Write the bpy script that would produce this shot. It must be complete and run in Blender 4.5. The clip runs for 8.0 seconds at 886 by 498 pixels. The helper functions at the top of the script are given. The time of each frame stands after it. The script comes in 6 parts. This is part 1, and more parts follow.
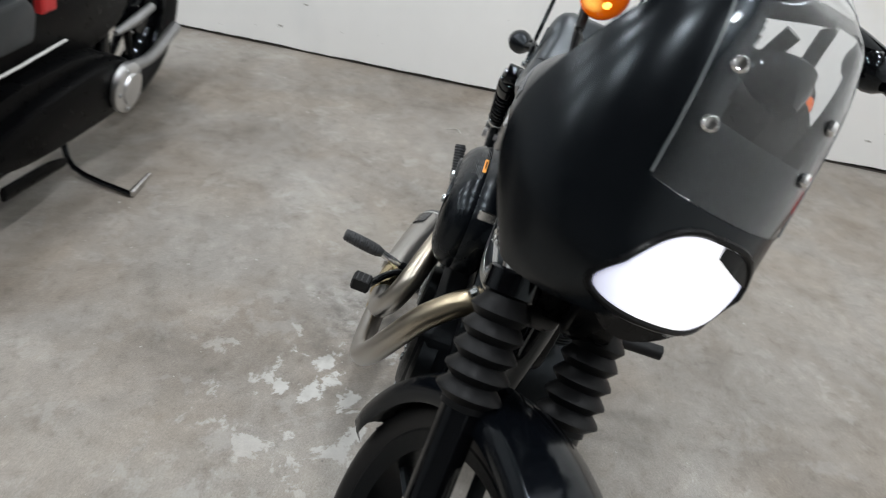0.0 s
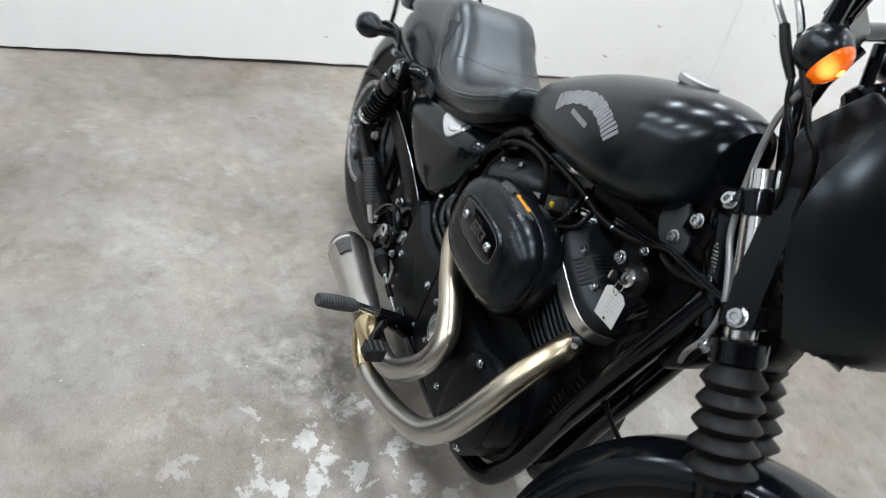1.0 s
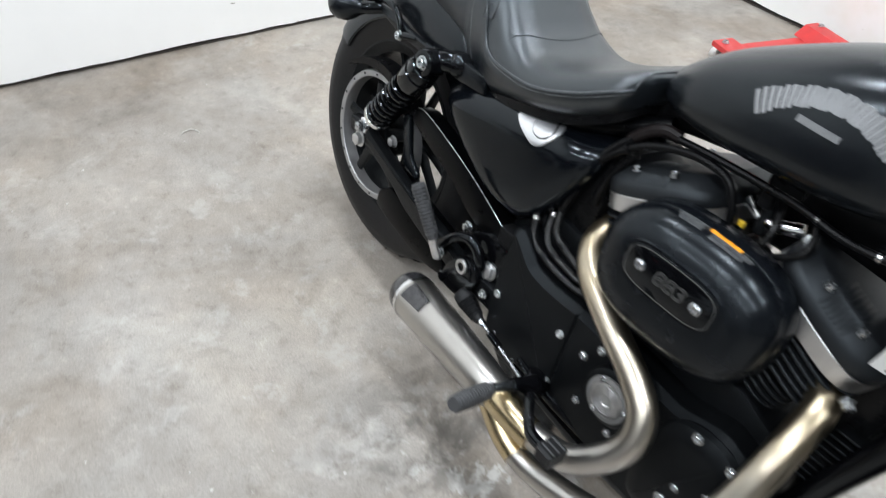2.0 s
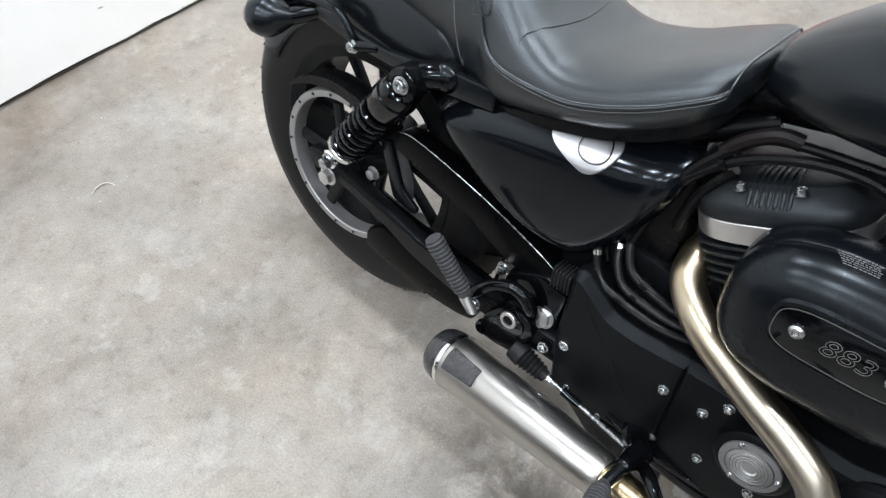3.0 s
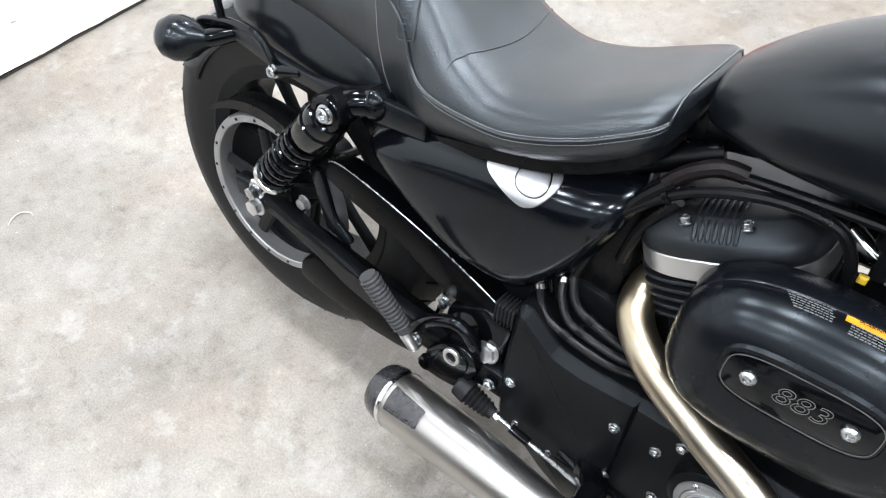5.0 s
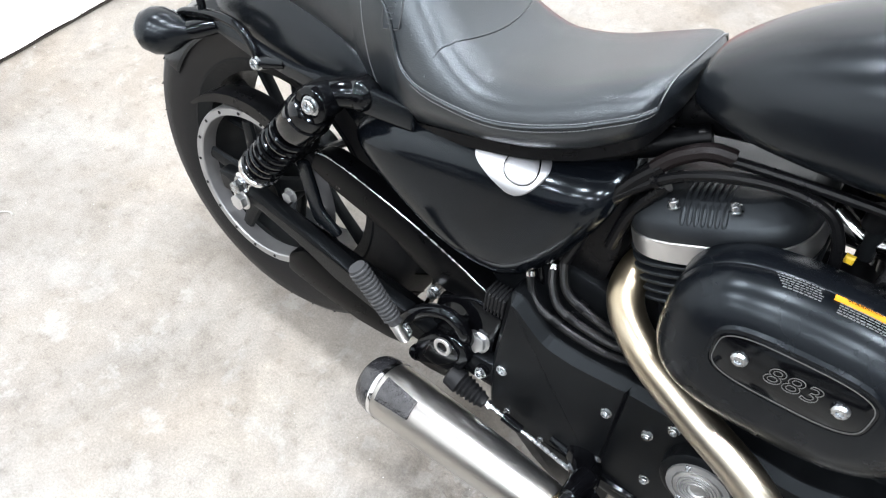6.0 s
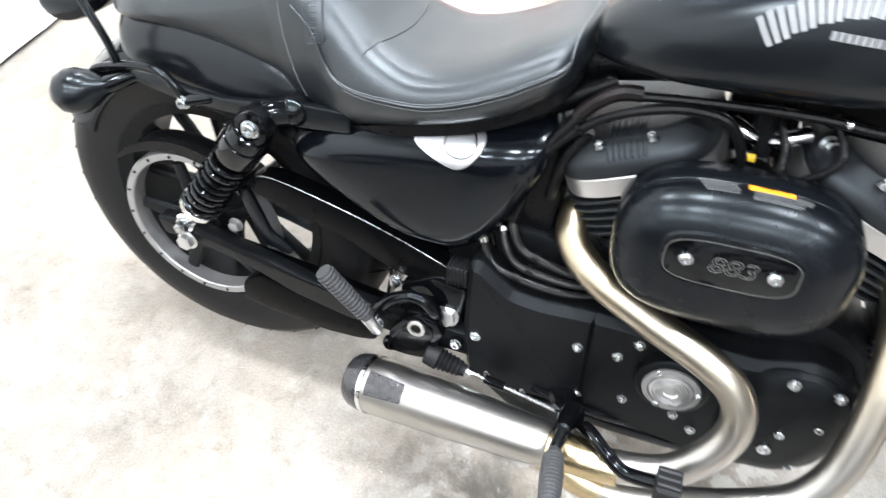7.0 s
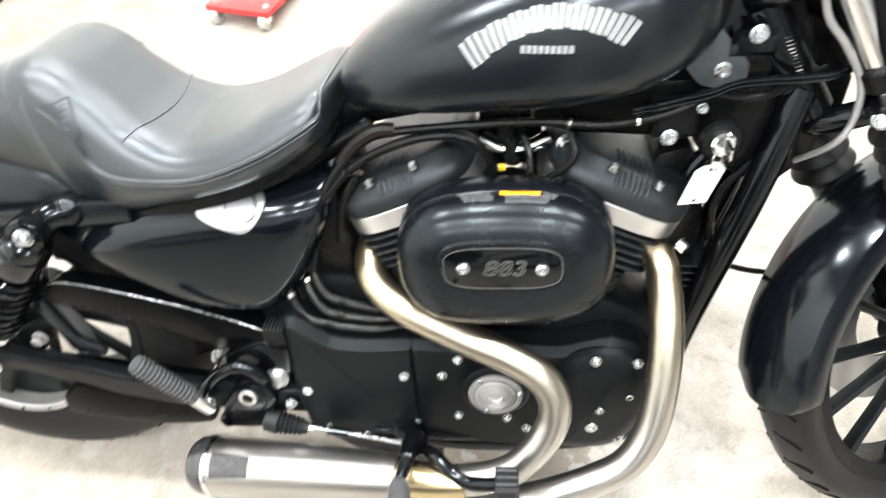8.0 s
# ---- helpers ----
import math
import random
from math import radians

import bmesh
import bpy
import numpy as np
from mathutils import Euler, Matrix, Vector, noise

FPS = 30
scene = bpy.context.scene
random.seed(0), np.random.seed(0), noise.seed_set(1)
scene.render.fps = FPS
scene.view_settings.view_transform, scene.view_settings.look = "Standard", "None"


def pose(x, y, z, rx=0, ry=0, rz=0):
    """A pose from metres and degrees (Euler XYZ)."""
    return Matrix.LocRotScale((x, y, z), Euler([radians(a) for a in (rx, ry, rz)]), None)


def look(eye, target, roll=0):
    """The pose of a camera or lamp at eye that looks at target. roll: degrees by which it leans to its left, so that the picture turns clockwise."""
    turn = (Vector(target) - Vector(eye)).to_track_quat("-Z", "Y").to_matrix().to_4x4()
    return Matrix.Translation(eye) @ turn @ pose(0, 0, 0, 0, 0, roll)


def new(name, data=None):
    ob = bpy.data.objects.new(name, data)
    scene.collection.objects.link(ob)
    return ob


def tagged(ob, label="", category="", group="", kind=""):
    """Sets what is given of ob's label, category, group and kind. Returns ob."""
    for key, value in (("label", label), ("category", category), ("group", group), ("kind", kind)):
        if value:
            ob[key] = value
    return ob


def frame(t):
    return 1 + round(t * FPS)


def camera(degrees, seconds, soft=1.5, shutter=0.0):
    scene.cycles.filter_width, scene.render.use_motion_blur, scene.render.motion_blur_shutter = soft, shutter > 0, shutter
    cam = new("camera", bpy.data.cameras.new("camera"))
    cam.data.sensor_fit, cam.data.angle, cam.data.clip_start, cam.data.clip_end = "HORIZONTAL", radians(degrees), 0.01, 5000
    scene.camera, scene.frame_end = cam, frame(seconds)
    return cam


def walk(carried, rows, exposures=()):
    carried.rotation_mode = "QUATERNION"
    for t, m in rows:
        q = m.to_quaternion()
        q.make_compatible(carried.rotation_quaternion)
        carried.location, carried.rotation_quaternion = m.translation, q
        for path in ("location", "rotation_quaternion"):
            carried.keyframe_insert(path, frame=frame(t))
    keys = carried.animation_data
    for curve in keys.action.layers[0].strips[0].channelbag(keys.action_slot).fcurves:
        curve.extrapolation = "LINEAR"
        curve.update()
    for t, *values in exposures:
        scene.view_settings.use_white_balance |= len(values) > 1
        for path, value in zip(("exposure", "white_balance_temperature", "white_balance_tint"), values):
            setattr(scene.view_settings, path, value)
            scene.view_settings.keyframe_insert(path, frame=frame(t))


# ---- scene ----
cam = camera(64.2, 8.0, soft=1.2, shutter=0.4)
EXPOSURE = [  # seconds, stops, kelvin, tint
    (0.0, -0.43, 6550, 11.5), (0.5, -0.22, 6450, 11.5), (1.0, 0.0, 6380, 11), (1.5, 0.24, 6380, 11.5), (2.0, 0.19, 6380, 11.5), (3.3, 0.36, 6380, 12.5), (4.5, 0.66, 6370, 13),
    (6.0, 0.92, 6380, 13), (7.0, 1.26, 6450, 12.5), (7.5, 1.42, 6550, 12), (8.0, 1.63, 6900, 11)]
PATH = [
    (0, (1.967, 0.046, 1.206), (0.318, -0.154, 0.092), 9.3),
    (0.2, (1.941, -0.081, 1.215), (0.296, -0.088, 0.078), 11.7),
    (0.5, (1.865, -0.284, 1.209), (0.229, -0.044, 0.084), 12.0),
    (1, (1.712, -0.571, 1.226), (0.233, 0.128, 0.075), 13.0),
    (1.3, (1.582, -0.657, 1.208), (0.229, 0.17, -0.012), 11.0),
    (1.6, (1.395, -0.705, 1.199), (0.113, 0.142, -0.081), 7.0),
    (1.8, (1.283, -0.717, 1.21), (0.069, 0.15, -0.122), 5.2),
    (2, (1.178, -0.727, 1.209), (-0.002, 0.159, -0.142), 4.8),
    (2.2, (1.058, -0.723, 1.197), (-0.087, 0.205, -0.156), 4.1),
    (3.3, (0.784, -0.569, 1.184), (-0.091, 0.296, -0.392), -5.9),
    (3.5, (0.781, -0.562, 1.177), (-0.096, 0.313, -0.393), -4.5),
    (4, (0.771, -0.541, 1.174), (-0.081, 0.383, -0.382), -2.8),
    (4.5, (0.77, -0.53, 1.177), (-0.057, 0.421, -0.376), -2.5),
    (4.7, (0.774, -0.522, 1.177), (-0.056, 0.431, -0.373), -2.9),
    (5.8, (0.769, -0.525, 1.173), (-0.013, 0.448, -0.389), -2.0),
    (6, (0.768, -0.529, 1.173), (-0.006, 0.445, -0.392), -2.3),
    (6.5, (0.753, -0.562, 1.186), (0.041, 0.454, -0.383), -3.2),
    (7, (0.743, -0.643, 1.202), (0.196, 0.508, -0.339), -5.0),
    (7.2, (0.747, -0.684, 1.209), (0.298, 0.517, -0.326), -3.7),
    (7.5, (0.781, -0.705, 1.218), (0.416, 0.548, -0.297), -4.5),
    (7.8, (0.829, -0.688, 1.212), (0.55, 0.625, -0.27), -4.9),
    (8, (0.86, -0.657, 1.209), (0.617, 0.694, -0.245), -6.3),
]
walk(cam, [(t, look(eye, target, roll)) for t, eye, target, roll in PATH], EXPOSURE)


# ---------------------------------------------------------------- light
world = bpy.data.worlds.new("world")
world.use_nodes = True
world.node_tree.nodes["Background"].inputs[0].default_value = (0.02, 0.02, 0.022, 1)
world.node_tree.nodes["Background"].inputs[1].default_value = 1.0
scene.world = world
CEIL = 2.75
LAMPS = [(x, y) for x in (-0.5, 0.5, 1.5, 2.5) for y in (-3.0, -1.5, 0.0, 1.45)]
for lx, ly in LAMPS:
    lamp = bpy.data.lights.new("ceiling_lamp", "AREA")
    lamp.shape, lamp.size, lamp.size_y, lamp.energy = "RECTANGLE", 0.17, 0.15, 15.5
    lamp.color = (0.90, 0.957, 1.0)
    new("ceiling_lamp", lamp).matrix_world = pose(lx, ly, CEIL - 0.075, 0, 0, 0)


# ---------------------------------------------------------------- materials
def mat(name, color, rough=0.5, metal=0.0, noise_scale=40.0, vary=0.15, bump=0.0, bump_scale=200.0, rough_vary=0.1, coat=0.0,
        large=4.0, large_vary=0.0, spec=0.5, sheen_tint=(1, 1, 1)):
    m = bpy.data.materials.new(name)
    m.use_nodes = True
    nt = m.node_tree
    b = nt.nodes["Principled BSDF"]
    b.inputs["Metallic"].default_value = metal
    b.inputs["Coat Weight"].default_value = coat
    b.inputs["Specular IOR Level"].default_value = spec
    b.inputs["Specular Tint"].default_value = (*sheen_tint, 1)
    co = nt.nodes.new("ShaderNodeTexCoord")
    n1 = nt.nodes.new("ShaderNodeTexNoise")
    n1.inputs["Scale"].default_value, n1.inputs["Detail"].default_value = noise_scale, 6
    nt.links.new(co.outputs["Object"], n1.inputs["Vector"])
    n2 = nt.nodes.new("ShaderNodeTexNoise")
    n2.inputs["Scale"].default_value, n2.inputs["Detail"].default_value = large, 4
    nt.links.new(co.outputs["Object"], n2.inputs["Vector"])
    r1 = nt.nodes.new("ShaderNodeMapRange")
    r1.inputs["To Min"].default_value, r1.inputs["To Max"].default_value = 1 - vary, 1 + vary
    nt.links.new(n1.outputs["Fac"], r1.inputs["Value"])
    r2 = nt.nodes.new("ShaderNodeMapRange")
    r2.inputs["To Min"].default_value, r2.inputs["To Max"].default_value = 1 - large_vary, 1 + large_vary
    nt.links.new(n2.outputs["Fac"], r2.inputs["Value"])
    mul = nt.nodes.new("ShaderNodeMath")
    mul.operation = "MULTIPLY"
    nt.links.new(r1.outputs[0], mul.inputs[0])
    nt.links.new(r2.outputs[0], mul.inputs[1])
    mix = nt.nodes.new("ShaderNodeVectorMath")
    mix.operation = "SCALE"
    mix.inputs[0].default_value = color
    nt.links.new(mul.outputs[0], mix.inputs["Scale"])
    nt.links.new(mix.outputs[0], b.inputs["Base Color"])
    r3 = nt.nodes.new("ShaderNodeMapRange")
    r3.inputs["To Min"].default_value, r3.inputs["To Max"].default_value = max(rough - rough_vary, 0.02), min(rough + rough_vary, 1)
    nt.links.new(n1.outputs["Fac"], r3.inputs["Value"])
    nt.links.new(r3.outputs[0], b.inputs["Roughness"])
    if bump:
        n3 = nt.nodes.new("ShaderNodeTexNoise")
        n3.inputs["Scale"].default_value, n3.inputs["Detail"].default_value = bump_scale, 3
        nt.links.new(co.outputs["Object"], n3.inputs["Vector"])
        bm_ = nt.nodes.new("ShaderNodeBump")
        bm_.inputs["Strength"].default_value, bm_.inputs["Distance"].default_value = bump, 0.002
        nt.links.new(n3.outputs["Fac"], bm_.inputs["Height"])
        nt.links.new(bm_.outputs[0], b.inputs["Normal"])
    return m


def glow(name, color, strength, base=(0.5, 0.5, 0.5)):
    m = mat(name, base, 0.15)
    b = m.node_tree.nodes["Principled BSDF"]
    b.inputs["Emission Color"].default_value = (*color, 1)
    b.inputs["Emission Strength"].default_value = strength
    return m


PAINT = mat("satin_black_paint", (0.0036, 0.0044, 0.0057), 0.245, vary=0.15, noise_scale=25, rough_vary=0.025, spec=0.37, sheen_tint=(0.86, 0.95, 1.0))
AIRBOX = mat("black_cover_paint", (0.0030, 0.0037, 0.0050), 0.27, vary=0.15, noise_scale=25, rough_vary=0.025, spec=0.28, sheen_tint=(0.84, 0.94, 1.0))
COVERPAINT = mat("polished_black_paint", (0.0022, 0.0028, 0.0040), 0.15, vary=0.15, noise_scale=25, rough_vary=0.025, spec=0.36, sheen_tint=(0.84, 0.94, 1.0))
GLOSS = mat("gloss_black_paint", (0.002, 0.002, 0.0025), 0.10, vary=0.1, spec=0.32, rough_vary=0.04, sheen_tint=(0.84, 0.94, 1.0))
FAIRING = mat("fairing_black", (0.0016, 0.0022, 0.0032), 0.25, vary=0.1, rough_vary=0.03, spec=0.34, sheen_tint=(0.84, 0.94, 1.0))
WRINKLE = mat("wrinkle_black", (0.0034, 0.0037, 0.0042), 0.36, vary=0.3, bump=0.2, bump_scale=900, spec=0.15, sheen_tint=(0.84, 0.94, 1.0))
PLASTIC = mat("black_plastic", (0.0036, 0.0037, 0.0041), 0.29, vary=0.2, spec=0.14)
RUBBER = mat("rubber", (0.008, 0.0083, 0.009), 0.5, vary=0.25, bump=0.2, bump_scale=300, spec=0.25)
TYRE = mat("tyre_rubber", (0.008, 0.008, 0.0085), 0.40, vary=0.3, large_vary=0.3, bump=0.2, bump_scale=400, spec=0.2)
LEATHER = mat("seat_vinyl", (0.0078, 0.0094, 0.0114), 0.29, vary=0.2, noise_scale=30, bump=0.20, bump_scale=520, rough_vary=0.03, large=9, large_vary=0.08, spec=0.86, sheen_tint=(0.88, 0.96, 1.0))
STEEL = mat("brushed_steel", (0.47, 0.455, 0.43), 0.31, 1.0, vary=0.03, noise_scale=40, rough_vary=0.0, large=7, large_vary=0.04)


def heated_pipe():
    """Brushed steel, straw-coloured from heat near the cylinder ports."""
    m = mat("heat_tinted_pipe", (0.47, 0.455, 0.43), 0.30, 1.0, vary=0.03, noise_scale=40, rough_vary=0.0, large=7, large_vary=0.04)
    nt = m.node_tree
    b = nt.nodes["Principled BSDF"]
    old = b.inputs["Base Color"].links[0].from_socket
    co = nt.nodes.new("ShaderNodeTexCoord")
    sep = nt.nodes.new("ShaderNodeSeparateXYZ")
    nt.links.new(co.outputs["Object"], sep.inputs[0])
    wob = nt.nodes.new("ShaderNodeTexNoise")
    wob.inputs["Scale"].default_value = 14
    nt.links.new(co.outputs["Object"], wob.inputs["Vector"])
    add = nt.nodes.new("ShaderNodeMath")
    add.operation, add.inputs[1].default_value = "MULTIPLY_ADD", 0.10
    nt.links.new(wob.outputs["Fac"], add.inputs[0])
    nt.links.new(sep.outputs["Z"], add.inputs[2])
    ramp = nt.nodes.new("ShaderNodeValToRGB")
    e = ramp.color_ramp.elements
    e[0].position, e[0].color = 0.33, (1, 1, 1, 1)
    e[1].position, e[1].color = 0.52, (0.97, 0.84, 0.62, 1)
    k = e.new(0.43)
    k.color = (1.0, 0.95, 0.84, 1)
    nt.links.new(add.outputs[0], ramp.inputs[0])
    mul = nt.nodes.new("ShaderNodeMix")
    mul.data_type, mul.blend_type = "RGBA", "MULTIPLY"
    mul.inputs[0].default_value = 1.0
    nt.links.new(old, mul.inputs[6])
    nt.links.new(ramp.outputs[0], mul.inputs[7])
    nt.links.new(mul.outputs[2], b.inputs["Base Color"])
    return m


PIPE = heated_pipe()
GOLDSTEEL = mat("heat_tinted_steel", (0.60, 0.49, 0.30), 0.26, 1.0, vary=0.08, noise_scale=40, rough_vary=0.03)
ZINC = mat("zinc_plated_steel", (0.50, 0.52, 0.535), 0.27, 1.0, vary=0.12, noise_scale=120, rough_vary=0.08)
PULLEY = mat("dull_aluminium", (0.36, 0.36, 0.36), 0.45, 0.8, vary=0.15)
CHROME = mat("chrome", (0.8, 0.8, 0.8), 0.12, 1.0, vary=0.05)
ALU = mat("machined_aluminium", (0.68, 0.68, 0.68), 0.35, 1.0, vary=0.1)
SILVER = mat("silver_emblem", (0.72, 0.73, 0.75), 0.33, 0.9, vary=0.05)
GREYTEXT = mat("grey_lettering", (0.20, 0.205, 0.21), 0.45, vary=0.3)
ROCKER = mat("textured_rocker_black", (0.0085, 0.0095, 0.011), 0.42, vary=0.3, bump=0.15, bump_scale=1500, spec=0.40, sheen_tint=(0.84, 0.94, 1.0))
BRACKET = mat("dark_grey_steel", (0.030, 0.034, 0.037), 0.42, vary=0.2)
FAINT = mat("faint_print", (0.42, 0.42, 0.42), 0.6, vary=0.2)
FADED = mat("faded_line", (0.075, 0.075, 0.072), 0.45, vary=0.3)
THREAD = mat("grey_thread", (0.24, 0.25, 0.26), 0.6, vary=0.2)
PEGRUBBER = mat("worn_rubber", (0.045, 0.046, 0.048), 0.6, vary=0.25, bump=0.2, bump_scale=300)
WHITE = mat("white_card", (0.75, 0.75, 0.73), 0.5, vary=0.05)
ORANGE = mat("orange_label", (0.85, 0.32, 0.02), 0.4, vary=0.05)
CARBON = mat("carbon_fibre", (0.02, 0.02, 0.022), 0.25, vary=0.5, noise_scale=300, coat=0.5)
RED = mat("red_paint", (0.55, 0.03, 0.03), 0.4, vary=0.2, large_vary=0.2)
AMBER = glow("amber_lens", (1.0, 0.17, 0.004), 0.6, (0.5, 0.08, 0.004))


def lit_lens(m, at):
    """Lets a lens glow most where the filament sits behind it."""
    n, l = m.node_tree.nodes, m.node_tree.links
    em = next(q for q in n if q.type in ("EMISSION", "BSDF_PRINCIPLED"))
    co, dist, ramp = n.new("ShaderNodeTexCoord"), n.new("ShaderNodeVectorMath"), n.new("ShaderNodeValToRGB")
    wave = n.new("ShaderNodeTexWave")
    wave.inputs["Scale"].default_value, wave.inputs["Distortion"].default_value = 16.0, 4.0
    mix = n.new("ShaderNodeMath")
    mix.operation = "MULTIPLY_ADD"
    mix.inputs[1].default_value = 0.03
    dist.operation = "DISTANCE"
    dist.inputs[1].default_value = at
    l.new(co.outputs["Generated"], dist.inputs[0])
    l.new(co.outputs["Generated"], wave.inputs["Vector"])
    l.new(wave.outputs["Fac"], mix.inputs[0])
    l.new(dist.outputs["Value"], mix.inputs[2])
    l.new(mix.outputs[0], ramp.inputs["Fac"])
    r = ramp.color_ramp
    r.elements[0].position, r.elements[0].color = 0.12, (4.2, 2.6, 0.50, 1)
    r.elements[1].position, r.elements[1].color = 0.72, (0.20, 0.014, 0.0, 1)
    e = r.elements.new(0.34)
    e.color = (1.1, 0.20, 0.004, 1)
    l.new(ramp.outputs["Color"], em.inputs["Color" if em.type == "EMISSION" else "Emission Color"])


lit_lens(AMBER, (0.70, 0.30, 0.50))
BULB = glow("lit_bulb", (1.0, 0.5, 0.08), 5.0, (0.8, 0.5, 0.1))
AMBER_OFF = mat("amber_lens_unlit", (0.8, 0.22, 0.02), 0.15)
HEADLIGHT = glow("headlight_lens", (0.86, 0.89, 1.0), 1.45, (0.8, 0.8, 0.85))

GLASSEDGE = mat("pale_plastic_edge", (0.16, 0.17, 0.17), 0.2, vary=0.05)
GLASS = bpy.data.materials.new("clear_screen")
GLASS.use_nodes = True
_g = GLASS.node_tree.nodes["Principled BSDF"]
_g.inputs["Base Color"].default_value = (0.9, 0.92, 0.93, 1)
_g.inputs["Transmission Weight"].default_value = 1.0
_g.inputs["Roughness"].default_value = 0.03
_g.inputs["IOR"].default_value = 1.4


def concrete():
    m = bpy.data.materials.new("concrete_floor")
    m.use_nodes = True
    nt = m.node_tree
    b = nt.nodes["Principled BSDF"]
    co = nt.nodes.new("ShaderNodeTexCoord")

    def noise_node(scale, detail=6, rough=0.6, dist=0.0):
        n = nt.nodes.new("ShaderNodeTexNoise")
        n.inputs["Scale"].default_value, n.inputs["Detail"].default_value = scale, detail
        n.inputs["Roughness"].default_value, n.inputs["Distortion"].default_value = rough, dist
        nt.links.new(co.outputs["Object"], n.inputs["Vector"])
        return n.outputs["Fac"]

    def ramp(src, stops):
        r = nt.nodes.new("ShaderNodeValToRGB")
        e = r.color_ramp.elements
        e[0].position, e[0].color = stops[0][0], (*stops[0][1], 1)
        e[1].position, e[1].color = stops[-1][0], (*stops[-1][1], 1)
        for p, c in stops[1:-1]:
            k = e.new(p)
            k.color = (*c, 1)
        nt.links.new(src, r.inputs[0])
        return r.outputs[0]

    def mixc(a, c, fac, kind="MIX"):
        x = nt.nodes.new("ShaderNodeMix")
        x.data_type, x.blend_type = "RGBA", kind
        if hasattr(fac, "links"):
            nt.links.new(fac, x.inputs[0])
        else:
            x.inputs[0].default_value = fac
        nt.links.new(a, x.inputs[6])
        nt.links.new(c, x.inputs[7])
        return x.outputs[2]

    base = ramp(noise_node(1.3, 6, 0.62, 0.5), [(0.32, (0.219, 0.193, 0.165)), (0.46, (0.290, 0.265, 0.236)), (0.56, (0.336, 0.313, 0.284)), (0.70, (0.407, 0.389, 0.358))])
    tan = ramp(noise_node(2.1, 4, 0.6, 0.6), [(0.40, (1.0, 1.0, 1.0)), (0.66, (1.03, 0.975, 0.91))])
    mid = ramp(noise_node(5.5, 9, 0.68, 0.4), [(0.30, (0.74, 0.73, 0.71)), (0.47, (0.95, 0.95, 0.945)), (0.58, (1.01, 1.01, 1.01)), (0.66, (1.13, 1.13, 1.13))])
    spots = ramp(noise_node(24.0, 7, 0.72, 0.2), [(0.30, (0.72, 0.71, 0.69)), (0.45, (0.97, 0.97, 0.97)), (0.58, (1.02, 1.02, 1.02)), (0.68, (1.20, 1.20, 1.19))])
    fine = ramp(noise_node(230.0, 6, 0.9), [(0.3, (0.58, 0.57, 0.56)), (0.7, (1.30, 1.30, 1.30))])
    col = mixc(mixc(base, tan, 1.0, "MULTIPLY"), mid, 1.0, "MULTIPLY")
    col = mixc(mixc(col, spots, 1.0, "MULTIPLY"), fine, 1.0, "MULTIPLY")
    blotch = mixc(ramp(noise_node(8.0, 10, 0.72, 0.25), [(0.545, (0, 0, 0)), (0.60, (1, 1, 1))]), ramp(noise_node(1.1, 3, 0.5), [(0.42, (0.06, 0.06, 0.06)), (0.60, (0.32, 0.32, 0.32))]), 1.0, "MULTIPLY")
    col = mixc(col, ramp(noise_node(60.0, 4), [(0.3, (0.42, 0.405, 0.38)), (0.7, (0.52, 0.505, 0.48))]), blotch)
    pits = mixc(ramp(noise_node(55.0, 6, 0.6, 0.1), [(0.30, (1, 1, 1)), (0.355, (0, 0, 0))]), ramp(noise_node(2.7, 3, 0.5), [(0.45, (0.0, 0.0, 0.0)), (0.62, (0.6, 0.6, 0.6))]), 1.0, "MULTIPLY")
    col = mixc(col, ramp(noise_node(30.0, 3), [(0.3, (0.10, 0.09, 0.08)), (0.7, (0.15, 0.14, 0.125))]), pits)
    flake_mask = ramp(noise_node(11.0, 9, 0.66, 0.3), [(0.545, (0, 0, 0)), (0.575, (1, 1, 1))])
    near = nt.nodes.new("ShaderNodeVectorMath")
    near.operation = "DISTANCE"
    near.inputs[1].default_value = (0.85, -0.26, 0.0)
    nt.links.new(co.outputs["Object"], near.inputs[0])
    area_mask = ramp(near.outputs["Value"], [(0.10, (0.9, 0.9, 0.9)), (0.24, (0.5, 0.5, 0.5)), (0.46, (0.0, 0.0, 0.0))])
    both = mixc(flake_mask, area_mask, 1.0, "MULTIPLY")
    pale = ramp(noise_node(30.0, 4), [(0.3, (0.55, 0.54, 0.51)), (0.7, (0.66, 0.65, 0.62))])
    col = mixc(col, pale, both)
    dark_mask = ramp(noise_node(3.2, 8, 0.66, 0.6), [(0.60, (0, 0, 0)), (0.74, (0.55, 0.55, 0.55))])
    dark = ramp(noise_node(20.0, 4), [(0.3, (0.13, 0.12, 0.10)), (0.7, (0.2, 0.185, 0.16))])
    col = mixc(col, dark, dark_mask)
    under = nt.nodes.new("ShaderNodeVectorMath")
    under.operation = "DISTANCE"
    under.inputs[1].default_value = (0.58, -0.26, 0.0)
    nt.links.new(co.outputs["Object"], under.inputs[0])
    oil_area = ramp(under.outputs["Value"], [(0.05, (0.8, 0.8, 0.8)), (0.16, (0.4, 0.4, 0.4)), (0.30, (0, 0, 0))])
    oil_mask = mixc(ramp(noise_node(13.0, 8, 0.7, 0.3), [(0.44, (0, 0, 0)), (0.58, (1, 1, 1))]), oil_area, 1.0, "MULTIPLY")
    col = mixc(col, ramp(noise_node(40.0, 4), [(0.3, (0.08, 0.072, 0.062)), (0.7, (0.13, 0.12, 0.105))]), oil_mask)
